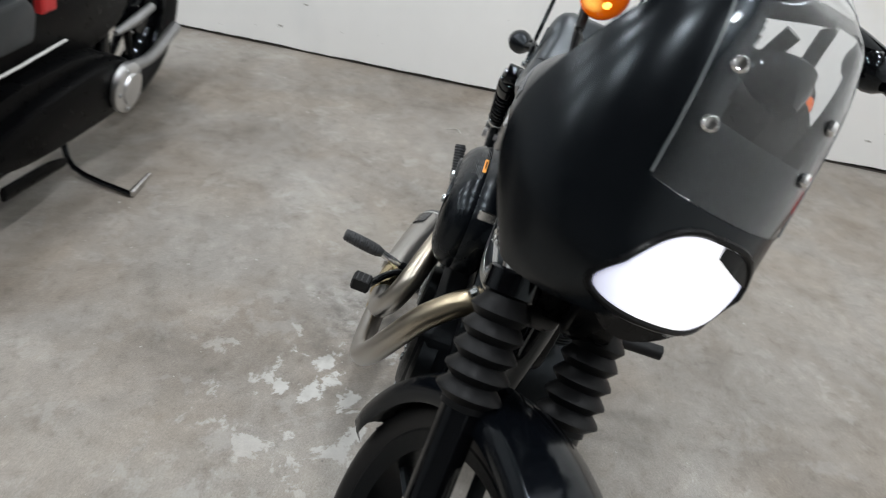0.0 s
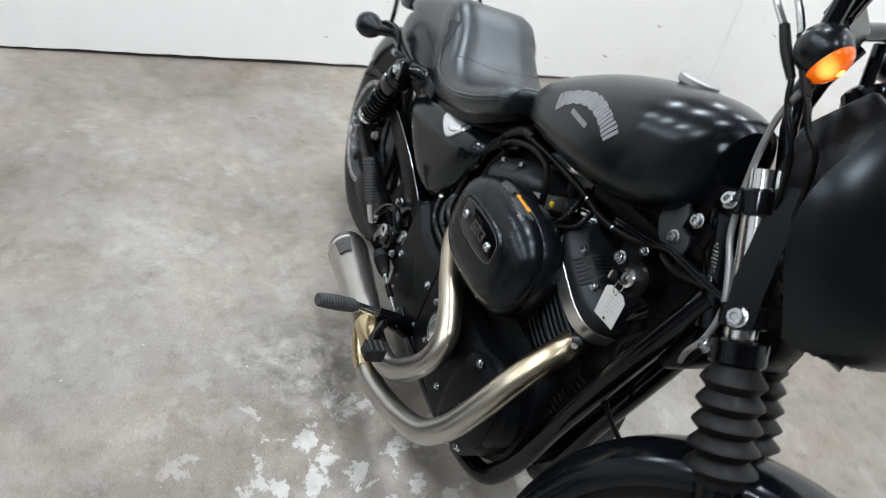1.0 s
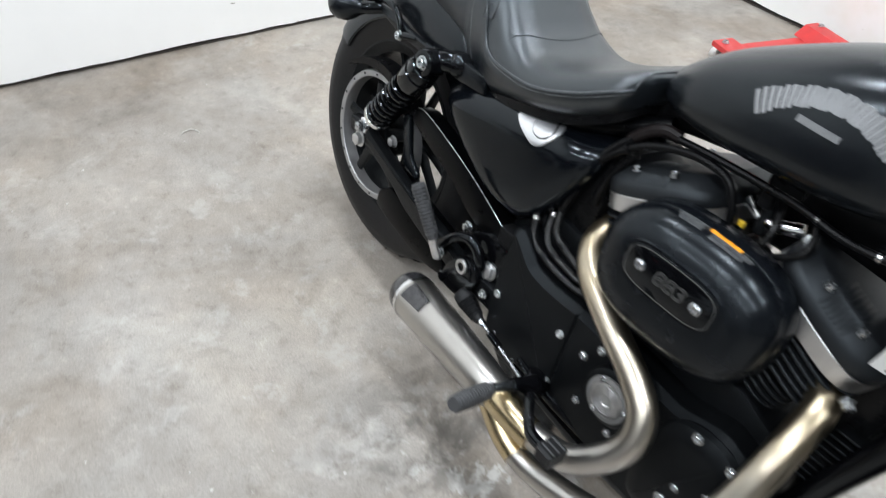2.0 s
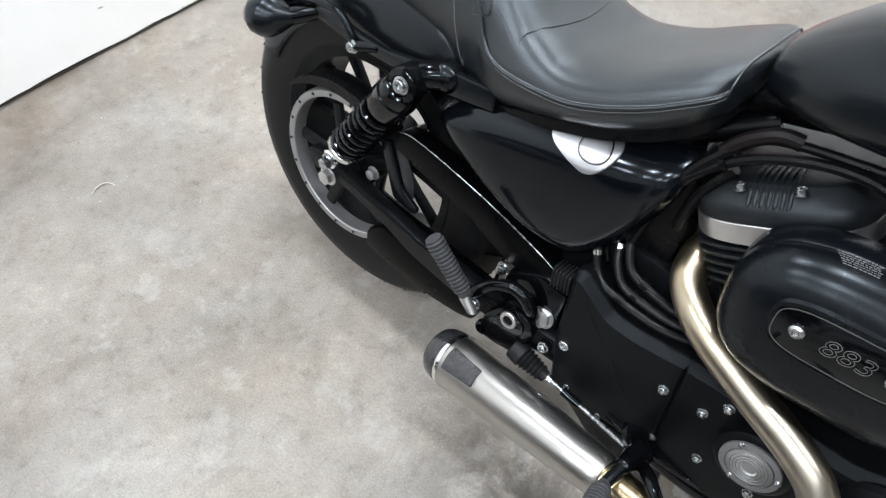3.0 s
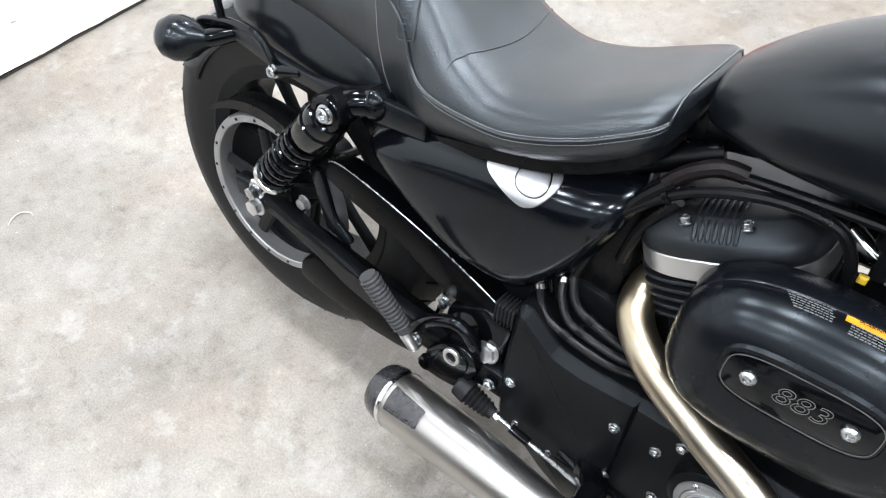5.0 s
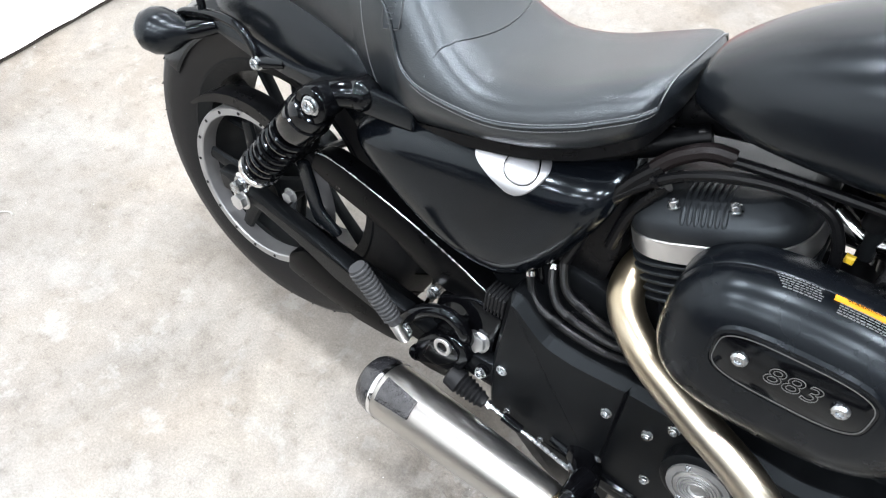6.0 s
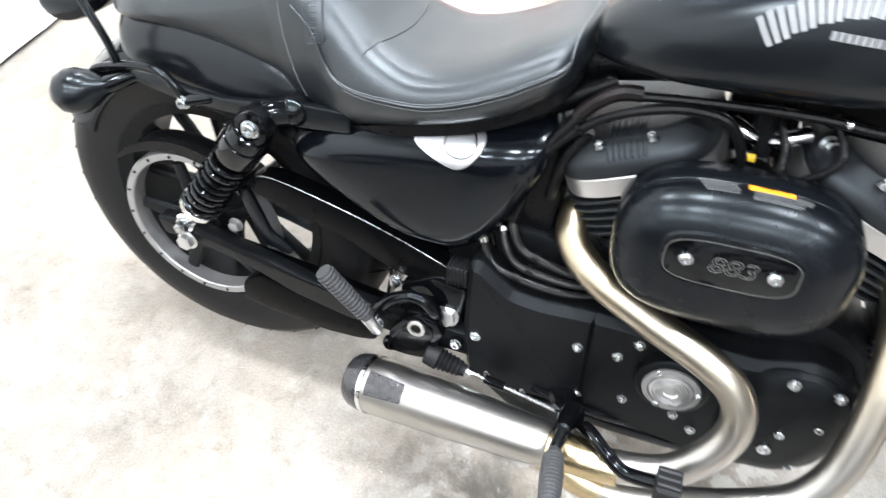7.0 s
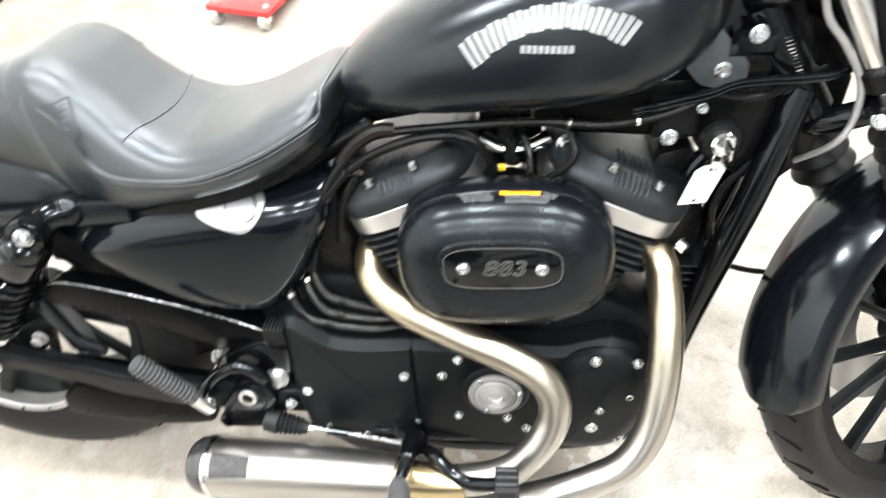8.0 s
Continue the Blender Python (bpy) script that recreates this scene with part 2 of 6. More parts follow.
    nt.links.new(col, b.inputs["Base Color"])
    b.inputs["Roughness"].default_value = 0.62
    bump = nt.nodes.new("ShaderNodeBump")
    bump.inputs["Strength"].default_value, bump.inputs["Distance"].default_value = 0.4, 0.003
    nt.links.new(noise_node(60.0, 8, 0.7), bump.inputs["Height"])
    nt.links.new(bump.outputs[0], b.inputs["Normal"])
    return m


TREAD_SHADE = mat("tread_shadow_rubber", (0.003, 0.003, 0.0032), 0.8, vary=0.2, spec=0.1)
ENAMEL = mat("black_enamel", (0.0014, 0.0015, 0.0018), 0.3, vary=0.2, spec=0.08)
GAITER = mat("black_gaiter_rubber", (0.0045, 0.0046, 0.005), 0.45, vary=0.25, bump=0.2, bump_scale=300, spec=0.2)
BRAIDED = mat("braided_hose", (0.004, 0.0042, 0.0045), 0.33, vary=0.3, noise_scale=600, bump=0.22, bump_scale=1100, spec=0.32)
BRAID = mat("braided_sleeve", (0.008, 0.006, 0.006), 0.36, vary=0.6, noise_scale=500, bump=0.3, bump_scale=700, spec=0.2)
DARKCEIL = mat("grey_ceiling_board", (0.13, 0.13, 0.128), 0.8, vary=0.1, large_vary=0.15)
PALEWALL = mat("pale_bounce_wall", (0.46, 0.46, 0.46), 0.7, vary=0.05, large_vary=0.1)
GREYWALL = mat("grey_wall_paint", (0.22, 0.22, 0.215), 0.7, vary=0.05, large_vary=0.1)
CONCRETE = concrete()
WALLPAINT = mat("white_wall_paint", (0.855, 0.845, 0.82), 0.55, vary=0.03, noise_scale=8, large=1.3, large_vary=0.05, bump=0.3, bump_scale=25)


def marked(m):
    """Sparse grey scuffs and faint yellow stains over a paint."""
    nt = m.node_tree
    b = nt.nodes["Principled BSDF"]
    old = b.inputs["Base Color"].links[0].from_socket
    co = nt.nodes.new("ShaderNodeTexCoord")
    for scale, lo, hi, tint, squash in ((3.0, 0.60, 0.78, (0.93, 0.90, 0.83, 1), 1.0), (16.0, 0.715, 0.735, (0.42, 0.40, 0.37, 1), 2.6), (2.2, 0.62, 0.80, (0.92, 0.93, 0.94, 1), 0.35)):
        mp = nt.nodes.new("ShaderNodeMapping")
        mp.inputs["Scale"].default_value = (1, 1, squash)
        nt.links.new(co.outputs["Object"], mp.inputs["Vector"])
        n = nt.nodes.new("ShaderNodeTexNoise")
        n.inputs["Scale"].default_value, n.inputs["Detail"].default_value = scale, 5
        nt.links.new(mp.outputs[0], n.inputs["Vector"])
        r = nt.nodes.new("ShaderNodeValToRGB")
        e = r.color_ramp.elements
        e[0].position, e[0].color = lo, (1, 1, 1, 1)
        e[1].position, e[1].color = hi, tint
        nt.links.new(n.outputs["Fac"], r.inputs[0])
        x = nt.nodes.new("ShaderNodeMix")
        x.data_type, x.blend_type = "RGBA", "MULTIPLY"
        x.inputs[0].default_value = 1.0
        nt.links.new(old, x.inputs[6])
        nt.links.new(r.outputs[0], x.inputs[7])
        old = x.outputs[2]
    nt.links.new(old, b.inputs["Base Color"])
    return m


WALLPAINT = marked(WALLPAINT)
GAP = mat("dark_joint", (0.06, 0.052, 0.045), 0.8, vary=0.4)


# ---------------------------------------------------------------- mesh helpers
class Shape:
    """Vertices and faces of one part."""

    def __init__(self):
        self.v, self.f = [], []

    def add(self, verts, faces):
        k = len(self.v)
        self.v += [Vector(p) for p in verts]
        self.f += [tuple(i + k for i in f) for f in faces]
        return self

    def loft(self, rings, closed=True, caps=True):
        n, verts, faces = len(rings[0]), [p for r in rings for p in r], []
        for a in range(len(rings) - 1):
            for i in range(n if closed else n - 1):
                j = (i + 1) % n
                faces.append((a * n + i, a * n + j, (a + 1) * n + j, (a + 1) * n + i))
        if caps and closed:
            faces += [tuple(range(n))[::-1], tuple(range((len(rings) - 1) * n, len(rings) * n))]
        return self.add(verts, faces)

    def sweep(self, pts, r, seg=14, caps=True, smooth=0, flat=1.0):
        pts = [Vector(p) for p in pts]
        rad = list(r) if isinstance(r, (list, tuple)) else [r] * len(pts)
        if smooth:
            pts, rad = spline(pts, rad, smooth)
        rings, up = [], None
        for i, p in enumerate(pts):
            d = (pts[min(i + 1, len(pts) - 1)] - pts[max(i - 1, 0)]).normalized()
            if up is None:
                up = d.orthogonal().normalized() if flat == 1.0 else (Vector((0, 1, 0)) - d * d.y).normalized()
            up = (up - d * up.dot(d)).normalized()
            side = d.cross(up)
            rings.append([p + rad[i] * (math.cos(a) * up * flat + math.sin(a) * side) for a in (2 * math.pi * k / seg for k in range(seg))])
        return self.loft(rings, True, caps)

    def lathe(self, profile, origin, axis, seg=28, caps=True):
        axis, origin = Vector(axis).normalized(), Vector(origin)
        u = axis.orthogonal().normalized()
        w = axis.cross(u)
        rings = [[origin + axis * a + r * (math.cos(t) * u + math.sin(t) * w) for t in (2 * math.pi * k / seg for k in range(seg))] for a, r in profile]
        return self.loft(rings, True, caps)

    def prism(self, outline, y0, y1, bevel=0.004, steps=2):
        """An outline in the x-z plane, given depth from y0 to y1, with rounded edges."""
        way = math.copysign(bevel, y1 - y0)
        arcs = [math.pi / 2 * k / steps for k in range(steps + 1)]
        first = [[(x, y0 + way * (1 - math.sin(t)), z) for x, z in inset(outline, bevel * (1 - math.cos(t)))] for t in reversed(arcs)]
        last = [[(x, y1 - way * (1 - math.sin(t)), z) for x, z in inset(outline, bevel * (1 - math.cos(t)))] for t in arcs]
        return self.loft(first + last, True, True)

    def box(self, c, size, bevel=0.003):
        cx, cy, cz = c
        sx, sy, sz = (v / 2 for v in size)
        return self.prism([(cx - sx, cz - sz), (cx + sx, cz - sz), (cx + sx, cz + sz), (cx - sx, cz + sz)], cy - sy, cy + sy, min(bevel, sx * .8, sy * .8, sz * .8), 1)

    def ball(self, c, r, seg=20, squash=(1, 1, 1)):
        c, rings = Vector(c), []
        for i in range(1, seg // 2):
            a = math.pi * i / (seg // 2)
            rings.append([c + Vector((r * math.sin(a) * math.cos(b) * squash[0], r * math.sin(a) * math.sin(b) * squash[1], r * math.cos(a) * squash[2])) for b in (2 * math.pi * k / seg for k in range(seg))])
        return self.loft(rings)

    def bolt(self, p, axis, r=0.007, h=0.006, hexa=False):
        """A socket-head screw on a washer, or a hexagon nut."""
        axis = Vector(axis).normalized()
        self.lathe([(0, r * 1.3), (0.0011, r * 1.3), (0.0014, r * 1.22)], p, axis, 18)
        if hexa:
            return self.lathe([(0.0014, r), (h, r), (h + 0.001, r * 0.8)], p, axis, 6)
        return self.lathe([(0.0014, r), (h - r * .14, r), (h, r * .86), (h, r * .56), (h - r * .10, r * .52), (h * .45, r * .50)], p, axis, 18)

    def moved(self, m):
        self.v = [m @ p for p in self.v]
        return self


def inset(outline, d):
    """The outline drawn in by d."""
    n, area = len(outline), sum(outline[i - 1][0] * outline[i][1] - outline[i][0] * outline[i - 1][1] for i in range(len(outline)))
    sign, out = (1 if area > 0 else -1), []
    for i in range(n):
        (ax, az), (bx, bz), (cx, cz) = outline[i - 1], outline[i], outline[(i + 1) % n]
        e1, e2 = Vector((bx - ax, bz - az)), Vector((cx - bx, cz - bz))
        e1, e2 = e1.normalized() if e1.length > 1e-9 else e2.normalized(), e2.normalized() if e2.length > 1e-9 else e1.normalized()
        n1, n2 = Vector((-e1.y, e1.x)), Vector((-e2.y, e2.x))
        b = (n1 + n2)
        b = b.normalized() if b.length > 1e-6 else n1
        k = d / max(b.dot(n1), 0.5)
        out.append((bx + sign * b.x * k, bz + sign * b.y * k))
    return out


def spline(pts, rad, n):
    """A smooth curve through the points (Catmull-Rom)."""
    out, outr = [], []
    for i in range(len(pts) - 1):
        p0, p1, p2, p3 = pts[max(i - 1, 0)], pts[i], pts[i + 1], pts[min(i + 2, len(pts) - 1)]
        for k in range(n):
            t = k / n
            out.append(0.5 * ((2 * p1) + (p2 - p0) * t + (2 * p0 - 5 * p1 + 4 * p2 - p3) * t * t + (3 * p1 - p0 - 3 * p2 + p3) * t ** 3))
            outr.append(rad[i] * (1 - t) + rad[i + 1] * t)
    return out + [pts[-1]], outr + [rad[-1]]


def rounded(outline, times=2):
    """Corner cutting of a closed outline."""
    for _ in range(times):
        new_line = []
        for i in range(len(outline)):
            (ax, az), (bx, bz) = outline[i], outline[(i + 1) % len(outline)]
            new_line += [(ax * .75 + bx * .25, az * .75 + bz * .25), (ax * .25 + bx * .75, az * .25 + bz * .75)]
        outline = new_line
    return outline


def fillet(outline, r):
    """The outline with its corners rounded to about r."""
    out = []
    for i in range(len(outline)):
        a, b, c = Vector(outline[i - 1]), Vector(outline[i]), Vector(outline[(i + 1) % len(outline)])
        p, q = b + (a - b).normalized() * min(r, (a - b).length * .45), b + (c - b).normalized() * min(r, (c - b).length * .45)
        for k in range(4):
            t = k / 3
            v = p * (1 - t) ** 2 + b * 2 * t * (1 - t) + q * t * t
            out.append((v.x, v.y))
    return out


def oval(cx, cz, a, b, power=2.6, n=48, turn=0.0):
    out, ct, st = [], math.cos(turn), math.sin(turn)
    for k in range(n):
        t = 2 * math.pi * k / n
        c, s = math.cos(t), math.sin(t)
        x, z = a * math.copysign(abs(c) ** (2 / power), c), b * math.copysign(abs(s) ** (2 / power), s)
        out.append((cx + x * ct - z * st, cz + x * st + z * ct))
    return out


def part(name, shape, material, parent=None, label="", sharp=35, m=None):
    """One mesh object under a thing or a part."""
    if m is not None:
        shape.moved(m)
    me = bpy.data.meshes.new(name)
    me.from_pydata([tuple(p) for p in shape.v], [], shape.f)
    bm = bmesh.new()
    bm.from_mesh(me)
    bmesh.ops.recalc_face_normals(bm, faces=bm.faces)
    bm.to_mesh(me)
    bm.free()
    me.materials.append(material)
    me.polygons.foreach_set("use_smooth", [True] * len(me.polygons))
    me.set_sharp_from_angle(angle=radians(sharp))
    ob = new(name, me)
    if parent is not None:
        ob.parent = parent
    if label:
        tagged(ob, label)
    return ob


def thing(name, label, category, m=None, group="", kind=""):
    ob = new(name)
    if m is not None:
        ob.matrix_world = m
    return tagged(ob, label, category, group, kind)


def words(text, size, m, material, parent, name="lettering", depth=0.0006, outline=0.0, fit_width=None, slant=0.0):
    """Lettering as a mesh. It reads along the pose's x axis, upright along its y axis."""
    cu = bpy.data.curves.new(name, "FONT")
    cu.body, cu.size, cu.align_x, cu.align_y = text, size, "CENTER", "CENTER"
    cu.shear = slant
    if outline:
        cu.fill_mode, cu.bevel_depth = "NONE", outline
    else:
        cu.extrude = depth
    tmp = new(name, cu)
    bpy.context.view_layer.update()
    me = bpy.data.meshes.new_from_object(tmp.evaluated_get(bpy.context.evaluated_depsgraph_get()))
    bpy.data.objects.remove(tmp)
    s = 1.0
    if fit_width:
        xs = [v.co.x for v in me.vertices]
        s = fit_width / (max(xs) - min(xs))
    me.transform(m @ Matrix.Diagonal((s, 1, 1, 1)))
    me.materials.clear()
    me.materials.append(material)
    ob = new(name, me)
    ob.parent = parent
    return ob


# ---------------------------------------------------------------- room
WALL_X, WALL_Y = -1.180, 2.09


def slab(name, lo, hi, material, label, category, bevel=0.0):
    s = Shape()
    s.add([(x, y, z) for x in (lo[0], hi[0]) for y in (lo[1], hi[1]) for z in (lo[2], hi[2])],
          [(0, 1, 3, 2), (4, 6, 7, 5), (0, 4, 5, 1), (2, 3, 7, 6), (0, 2, 6, 4), (1, 5, 7, 3)])
    return tagged(part(name, s, material), label, category, kind="structure")


slab("floor", (-1.45, -4.2, -0.15), (5.2, 2.34, 0.0), CONCRETE, "worn grey concrete floor with pale flaking patches", "floor")


def hung_wall(name, a, b, back, label):
    """A wall from a to b in plan, its lower edge uneven over a dark gap; back points to its far side."""
    rings, rng, low = [], random.Random(5), 0.016
    a, b, back = Vector(a), Vector(b), Vector(back)
    n = int((b - a).length / 0.045)
    for k in range(n + 1):
        p = a.lerp(b, k / n)
        low = min(0.026, max(0.008, low + rng.uniform(-0.0022, 0.0022)))
        bow = back.normalized() * 0.004 * math.sin(k * 0.21)
        rings.append([p + bow + Vector((0, 0, low)), p + bow * .5 + Vector((0, 0, 0.5)), p + Vector((0, 0, CEIL)), p + back + Vector((0, 0, CEIL)), p + back + Vector((0, 0, low))])
    return tagged(part(name, Shape().loft(rings), WALLPAINT), label, "wall", kind="structure")


hung_wall("wall_west", (WALL_X, -4.2, 0), (WALL_X, WALL_Y + .15, 0), (-.15, 0, 0), "white painted wall with scuffs along its foot")
hung_wall("wall_north", (WALL_X + .006, WALL_Y, 0), (5.2, WALL_Y, 0), (0, .15, 0), "rough white painted wall over a dark floor joint")
# Both walls are unseen; the south one is pale to brighten the bike's reflections.
slab("wall_east", (5.05, -4.2, 0.0), (5.2, WALL_Y - 0.002, CEIL), GREYWALL, "unseen dark grey wall that keeps reflections low", "wall")
slab("wall_south", (WALL_X + 0.002, -4.2, 0.0), (5.048, -4.05, CEIL), PALEWALL, "unseen pale grey wall that brightens the bike's right side", "wall")
slab("baseboard", (WALL_X - 0.1, -4.04, 0.0005), (WALL_X - 0.012, WALL_Y + 0.1, 0.007), GAP, "dark open joint under the white wall", "joint")
slab("baseboard_2", (WALL_X + 0.01, WALL_Y + 0.012, 0.0005), (5.04, WALL_Y + 0.1, 0.007), GAP, "dark open joint under the white wall", "joint")
slab("ceiling", (-1.45, -4.2, CEIL + 0.002), (5.2, 2.34, CEIL + 0.15), DARKCEIL, "plain dark grey ceiling", "ceiling")


rng = random.Random(11)
flakes = Shape()
for k in range(240):
    x, y, r = rng.uniform(-1.2, 1.9), rng.uniform(-1.7, 1.6), rng.choice((.0012, .0016, .002, .002, .003, .0045))
    a0, n = rng.uniform(0, 6.3), rng.randint(4, 6)
    ring = [(r * rng.uniform(.5, 1.2) * math.cos(a0 + 6.283 * i / n), r * rng.uniform(.5, 1.2) * math.sin(a0 + 6.283 * i / n)) for i in range(n)]
    flakes.loft([[Vector((x + u, y + v, .0002)) for u, v in ring], [Vector((x + u * .8, y + v * .8, .0008 + r * .15)) for u, v in ring]])
tagged(part("floor_debris", flakes, mat("paint_flakes", (0.48, 0.46, 0.43), 0.7, vary=0.5, noise_scale=3)), "scattered pale paint flakes and grit on the concrete", "debris", kind="stuff")


scrap = thing("plastic_scrap", "pale curled scrap of plastic lying on the concrete", "scrap", pose(-.667, -.306, 0, 0, 0, 55))
part("strip", Shape().sweep([(-.03, -.012, .0022), (-.022, .010, .003), (-.004, .022, .004), (.016, .016, .003), (.024, .004, .0022)], .0011, 6, smooth=5, flat=1.8), mat("yellowed_plastic", (0.46, 0.44, 0.40), 0.5), scrap)


# ---------------------------------------------------------------- the motorcycle
# x ahead from the rear wheel, y to its left, z up; it leans to its left on its stand
BIKE = pose(0.004, -0.027, 0, 0, 0, 1.7) @ pose(0, 0, 0, -11.1, -0.4, 0)
bike = thing("motorcycle", "black cruiser motorcycle with steel exhaust leaning on its side stand", "motorcycle", BIKE)
AXLE_R = (0.022, 0.0, 0.3125)
AXLE_F = Vector((1.470, 0.0, 0.312))
RAKE = Vector((-0.515, 0, 0.857))
STEER = 28.0
HUB_F = AXLE_F + Vector((0, 0, -0.022))
_p0 = AXLE_F - Vector((0.857, 0, 0.515)) * 0.055
MID = Matrix.Rotation(radians(-2.0), 4, "Z")  # the line of the frame, tank and seat
FRONT = Matrix.Translation((-0.022, -0.034, 0)) @ Matrix.Translation(_p0) @ Matrix.Rotation(radians(STEER), 4, RAKE) @ Matrix.Translation(-_p0)

FORKS = Matrix.Translation((0.016, -0.0135, -0.007)) @ FRONT


def fork(h, y=0.0, ahead=0.0):
    """A point on the fork's line, h up from the front axle."""
    return AXLE_F + RAKE * h + Vector((0.857 * ahead, y, 0.515 * ahead))


def torus_wheel(name, c, tyre_r, width, rim_r, label, m=None, spokes=13):
    """Cast wheel: rim, hub, forked spokes and a tyre."""
    c = Vector(c)
    ax = Vector((0, 1, 0))
    rw = width * 0.42
    rim = Shape().lathe([(-rw, rim_r), (-rw, rim_r + 0.012), (-rw + 0.006, rim_r + 0.012), (-rw + 0.012, rim_r - 0.004), (rw - 0.012, rim_r - 0.004), (rw - 0.006, rim_r + 0.012), (rw, rim_r + 0.012),
                         (rw, rim_r - 0.002), (rw - 0.012, rim_r - 0.022), (-rw + 0.012, rim_r - 0.022), (-rw, rim_r)], c, ax, 64, False)
    rim.lathe([(-0.055, 0.03), (-0.05, 0.042), (0.05, 0.042), (0.055, 0.03)], c, ax, 28)
    wheel = part(name, rim, WRINKLE, bike, label, m=m)
    h = tyre_r - rim_r - 0.008
    prof = [(-rw, rim_r + 0.004)] + [(-width * .47, rim_r + h * .25), (-width * .5, rim_r + h * .5), (-width * .48, rim_r + h * .72), (-width * .40, rim_r + h * .88), (-width * .28, rim_r + h * .97), (-width * .12, tyre_r),
            (width * .12, tyre_r), (width * .28, rim_r + h * .97), (width * .40, rim_r + h * .88), (width * .48, rim_r + h * .72), (width * .5, rim_r + h * .5), (width * .47, rim_r + h * .25), (rw, rim_r + 0.004)]
    part("tyre", Shape().lathe(prof, c, ax, 72, False), TYRE, wheel, "black road tyre", m=m)
    # Raised strips, near-black to stand in for the shade inside tread grooves.
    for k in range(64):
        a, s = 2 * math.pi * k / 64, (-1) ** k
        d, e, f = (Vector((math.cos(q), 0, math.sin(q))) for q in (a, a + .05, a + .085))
        part("tread_shade_strip", Shape().sweep([c + d * (tyre_r + .0006) + ax * s * width * .07, c + e * (rim_r + h * .985 + .0012) + ax * s * width * .25, c + f * (rim_r + h * .89 + .0012) + ax * s * width * .395], [.0016, .0022, .0016], 5), TREAD_SHADE, wheel, m=m)
    for side in (-1, 1):
        part("rim_edge", Shape().lathe([(0, rim_r + .0122), (side * .0014, rim_r + .0122), (side * .0014, rim_r + .0095), (0, rim_r + .0095)], c + ax * side * rw, ax, 64, False), PULLEY, wheel, "thin bright rim edge", m=m)
    for k in range(spokes):
        a = 2 * math.pi * k / spokes + 0.2
        d = Vector((math.cos(a), 0, math.sin(a)))
        part("spoke", Shape().sweep([c + d * 0.035, c + d * (rim_r * 0.55), c + d * (rim_r - 0.01)], [0.010, 0.0075, 0.0085], 8, flat=1.6), WRINKLE, wheel, m=m)
    return wheel


# wheels
rear_wheel = torus_wheel("rear_wheel", AXLE_R, 0.311, 0.150, 0.200, "black cast rear wheel with road tyre")
PUL = Vector((AXLE_R[0] + .003, -0.116, AXLE_R[2] + .001))
part("belt_pulley", Shape().lathe([(0.022, 0.1285), (0.0, 0.1295), (-0.002, 0.1315), (-0.002, 0.142), (0.004, 0.1445), (0.026, 0.1445), (0.026, 0.1285), (0.022, 0.1285)], PUL, (0, 1, 0), 72, False), PULLEY, rear_wheel, "bare aluminium belt pulley rim")
for k in range(18):
    a = 2 * math.pi * k / 18
    part("pulley_hole", Shape().lathe([(0, 0.0028), (0.001, 0.0028)], PUL + Vector((0.1365 * math.cos(a), -0.0032, 0.1365 * math.sin(a))), (0, 1, 0), 8), PLASTIC, rear_wheel)
for k in range(5):
    a = 2 * math.pi * k / 5 + 0.5
    d = Vector((math.cos(a), 0, math.sin(a)))
    part("pulley_arm", Shape().sweep([PUL + d * 0.03 + Vector((0, .012, 0)), PUL + d * 0.118 + Vector((0, .012, 0))], [0.017, 0.012], 8, flat=0.5), WRINKLE, rear_wheel)
part("pulley_hub", Shape().lathe([(0, 0.046), (0.03, 0.05), (0.06, 0.05)], PUL, (0, 1, 0), 30), WRINKLE, rear_wheel)
part("axle_nut", Shape().bolt(PUL + Vector((0, -0.036, 0)), (0, -1, 0), 0.014, 0.012, True), ALU, rear_wheel, "zinc-plated axle nut")
front_wheel = torus_wheel("front_wheel", HUB_F, 0.292, 0.100, 0.234, "black cast front wheel with road tyre", FORKS)
part("brake_disc", Shape().lathe([(0, 0.07), (0, 0.146), (0.005, 0.146), (0.005, 0.07)], HUB_F + Vector((0, 0.062, 0)), (0, 1, 0), 48, False), ALU, front_wheel, "bare steel brake disc", m=FORKS)


def fender(name, c, r, half, a0, a1, label, m=None, edge=0.035, n=36, mate=PAINT):
    """A mudguard: a curved channel of rounded section round a wheel."""
    c, rings = Vector(c), []
    sect = [(-half, -edge), (-half * 0.99, -edge * 0.45), (-half * .9, -edge * .12), (-half * .65, 0.004), (-half * .3, 0.011), (0, 0.013), (half * .3, 0.011), (half * .65, 0.004), (half * .9, -edge * .12), (half * .99, -edge * .45), (half, -edge)]
    sect = sect + [(y * 0.965, h - 0.004) for y, h in reversed(sect)]
    for k in range(n + 1):
        t = k / n
        a = radians(a0 + (a1 - a0) * t)
        shrink = 1 - 0.25 * max(0, abs(t - 0.5) * 2 - 0.94) / 0.06
        rings.append([c + Vector(((r + h) * math.cos(a), y * shrink, (r + h) * math.sin(a))) for y, h in sect])
    return part(name, Shape().loft(rings), mate, bike, label, m=m)


fender("rear_fender", (AXLE_R[0] + .010, 0, AXLE_R[2] + .006), 0.299, 0.081, 30, 156, "glossy black rear mudguard", edge=0.05, mate=COVERPAINT)
fender("front_fender", HUB_F, 0.307, 0.066, 45, 184, "glossy black front mudguard", m=FORKS @ Matrix.Translation((0, -.010, 0)), edge=0.036, mate=COVERPAINT)

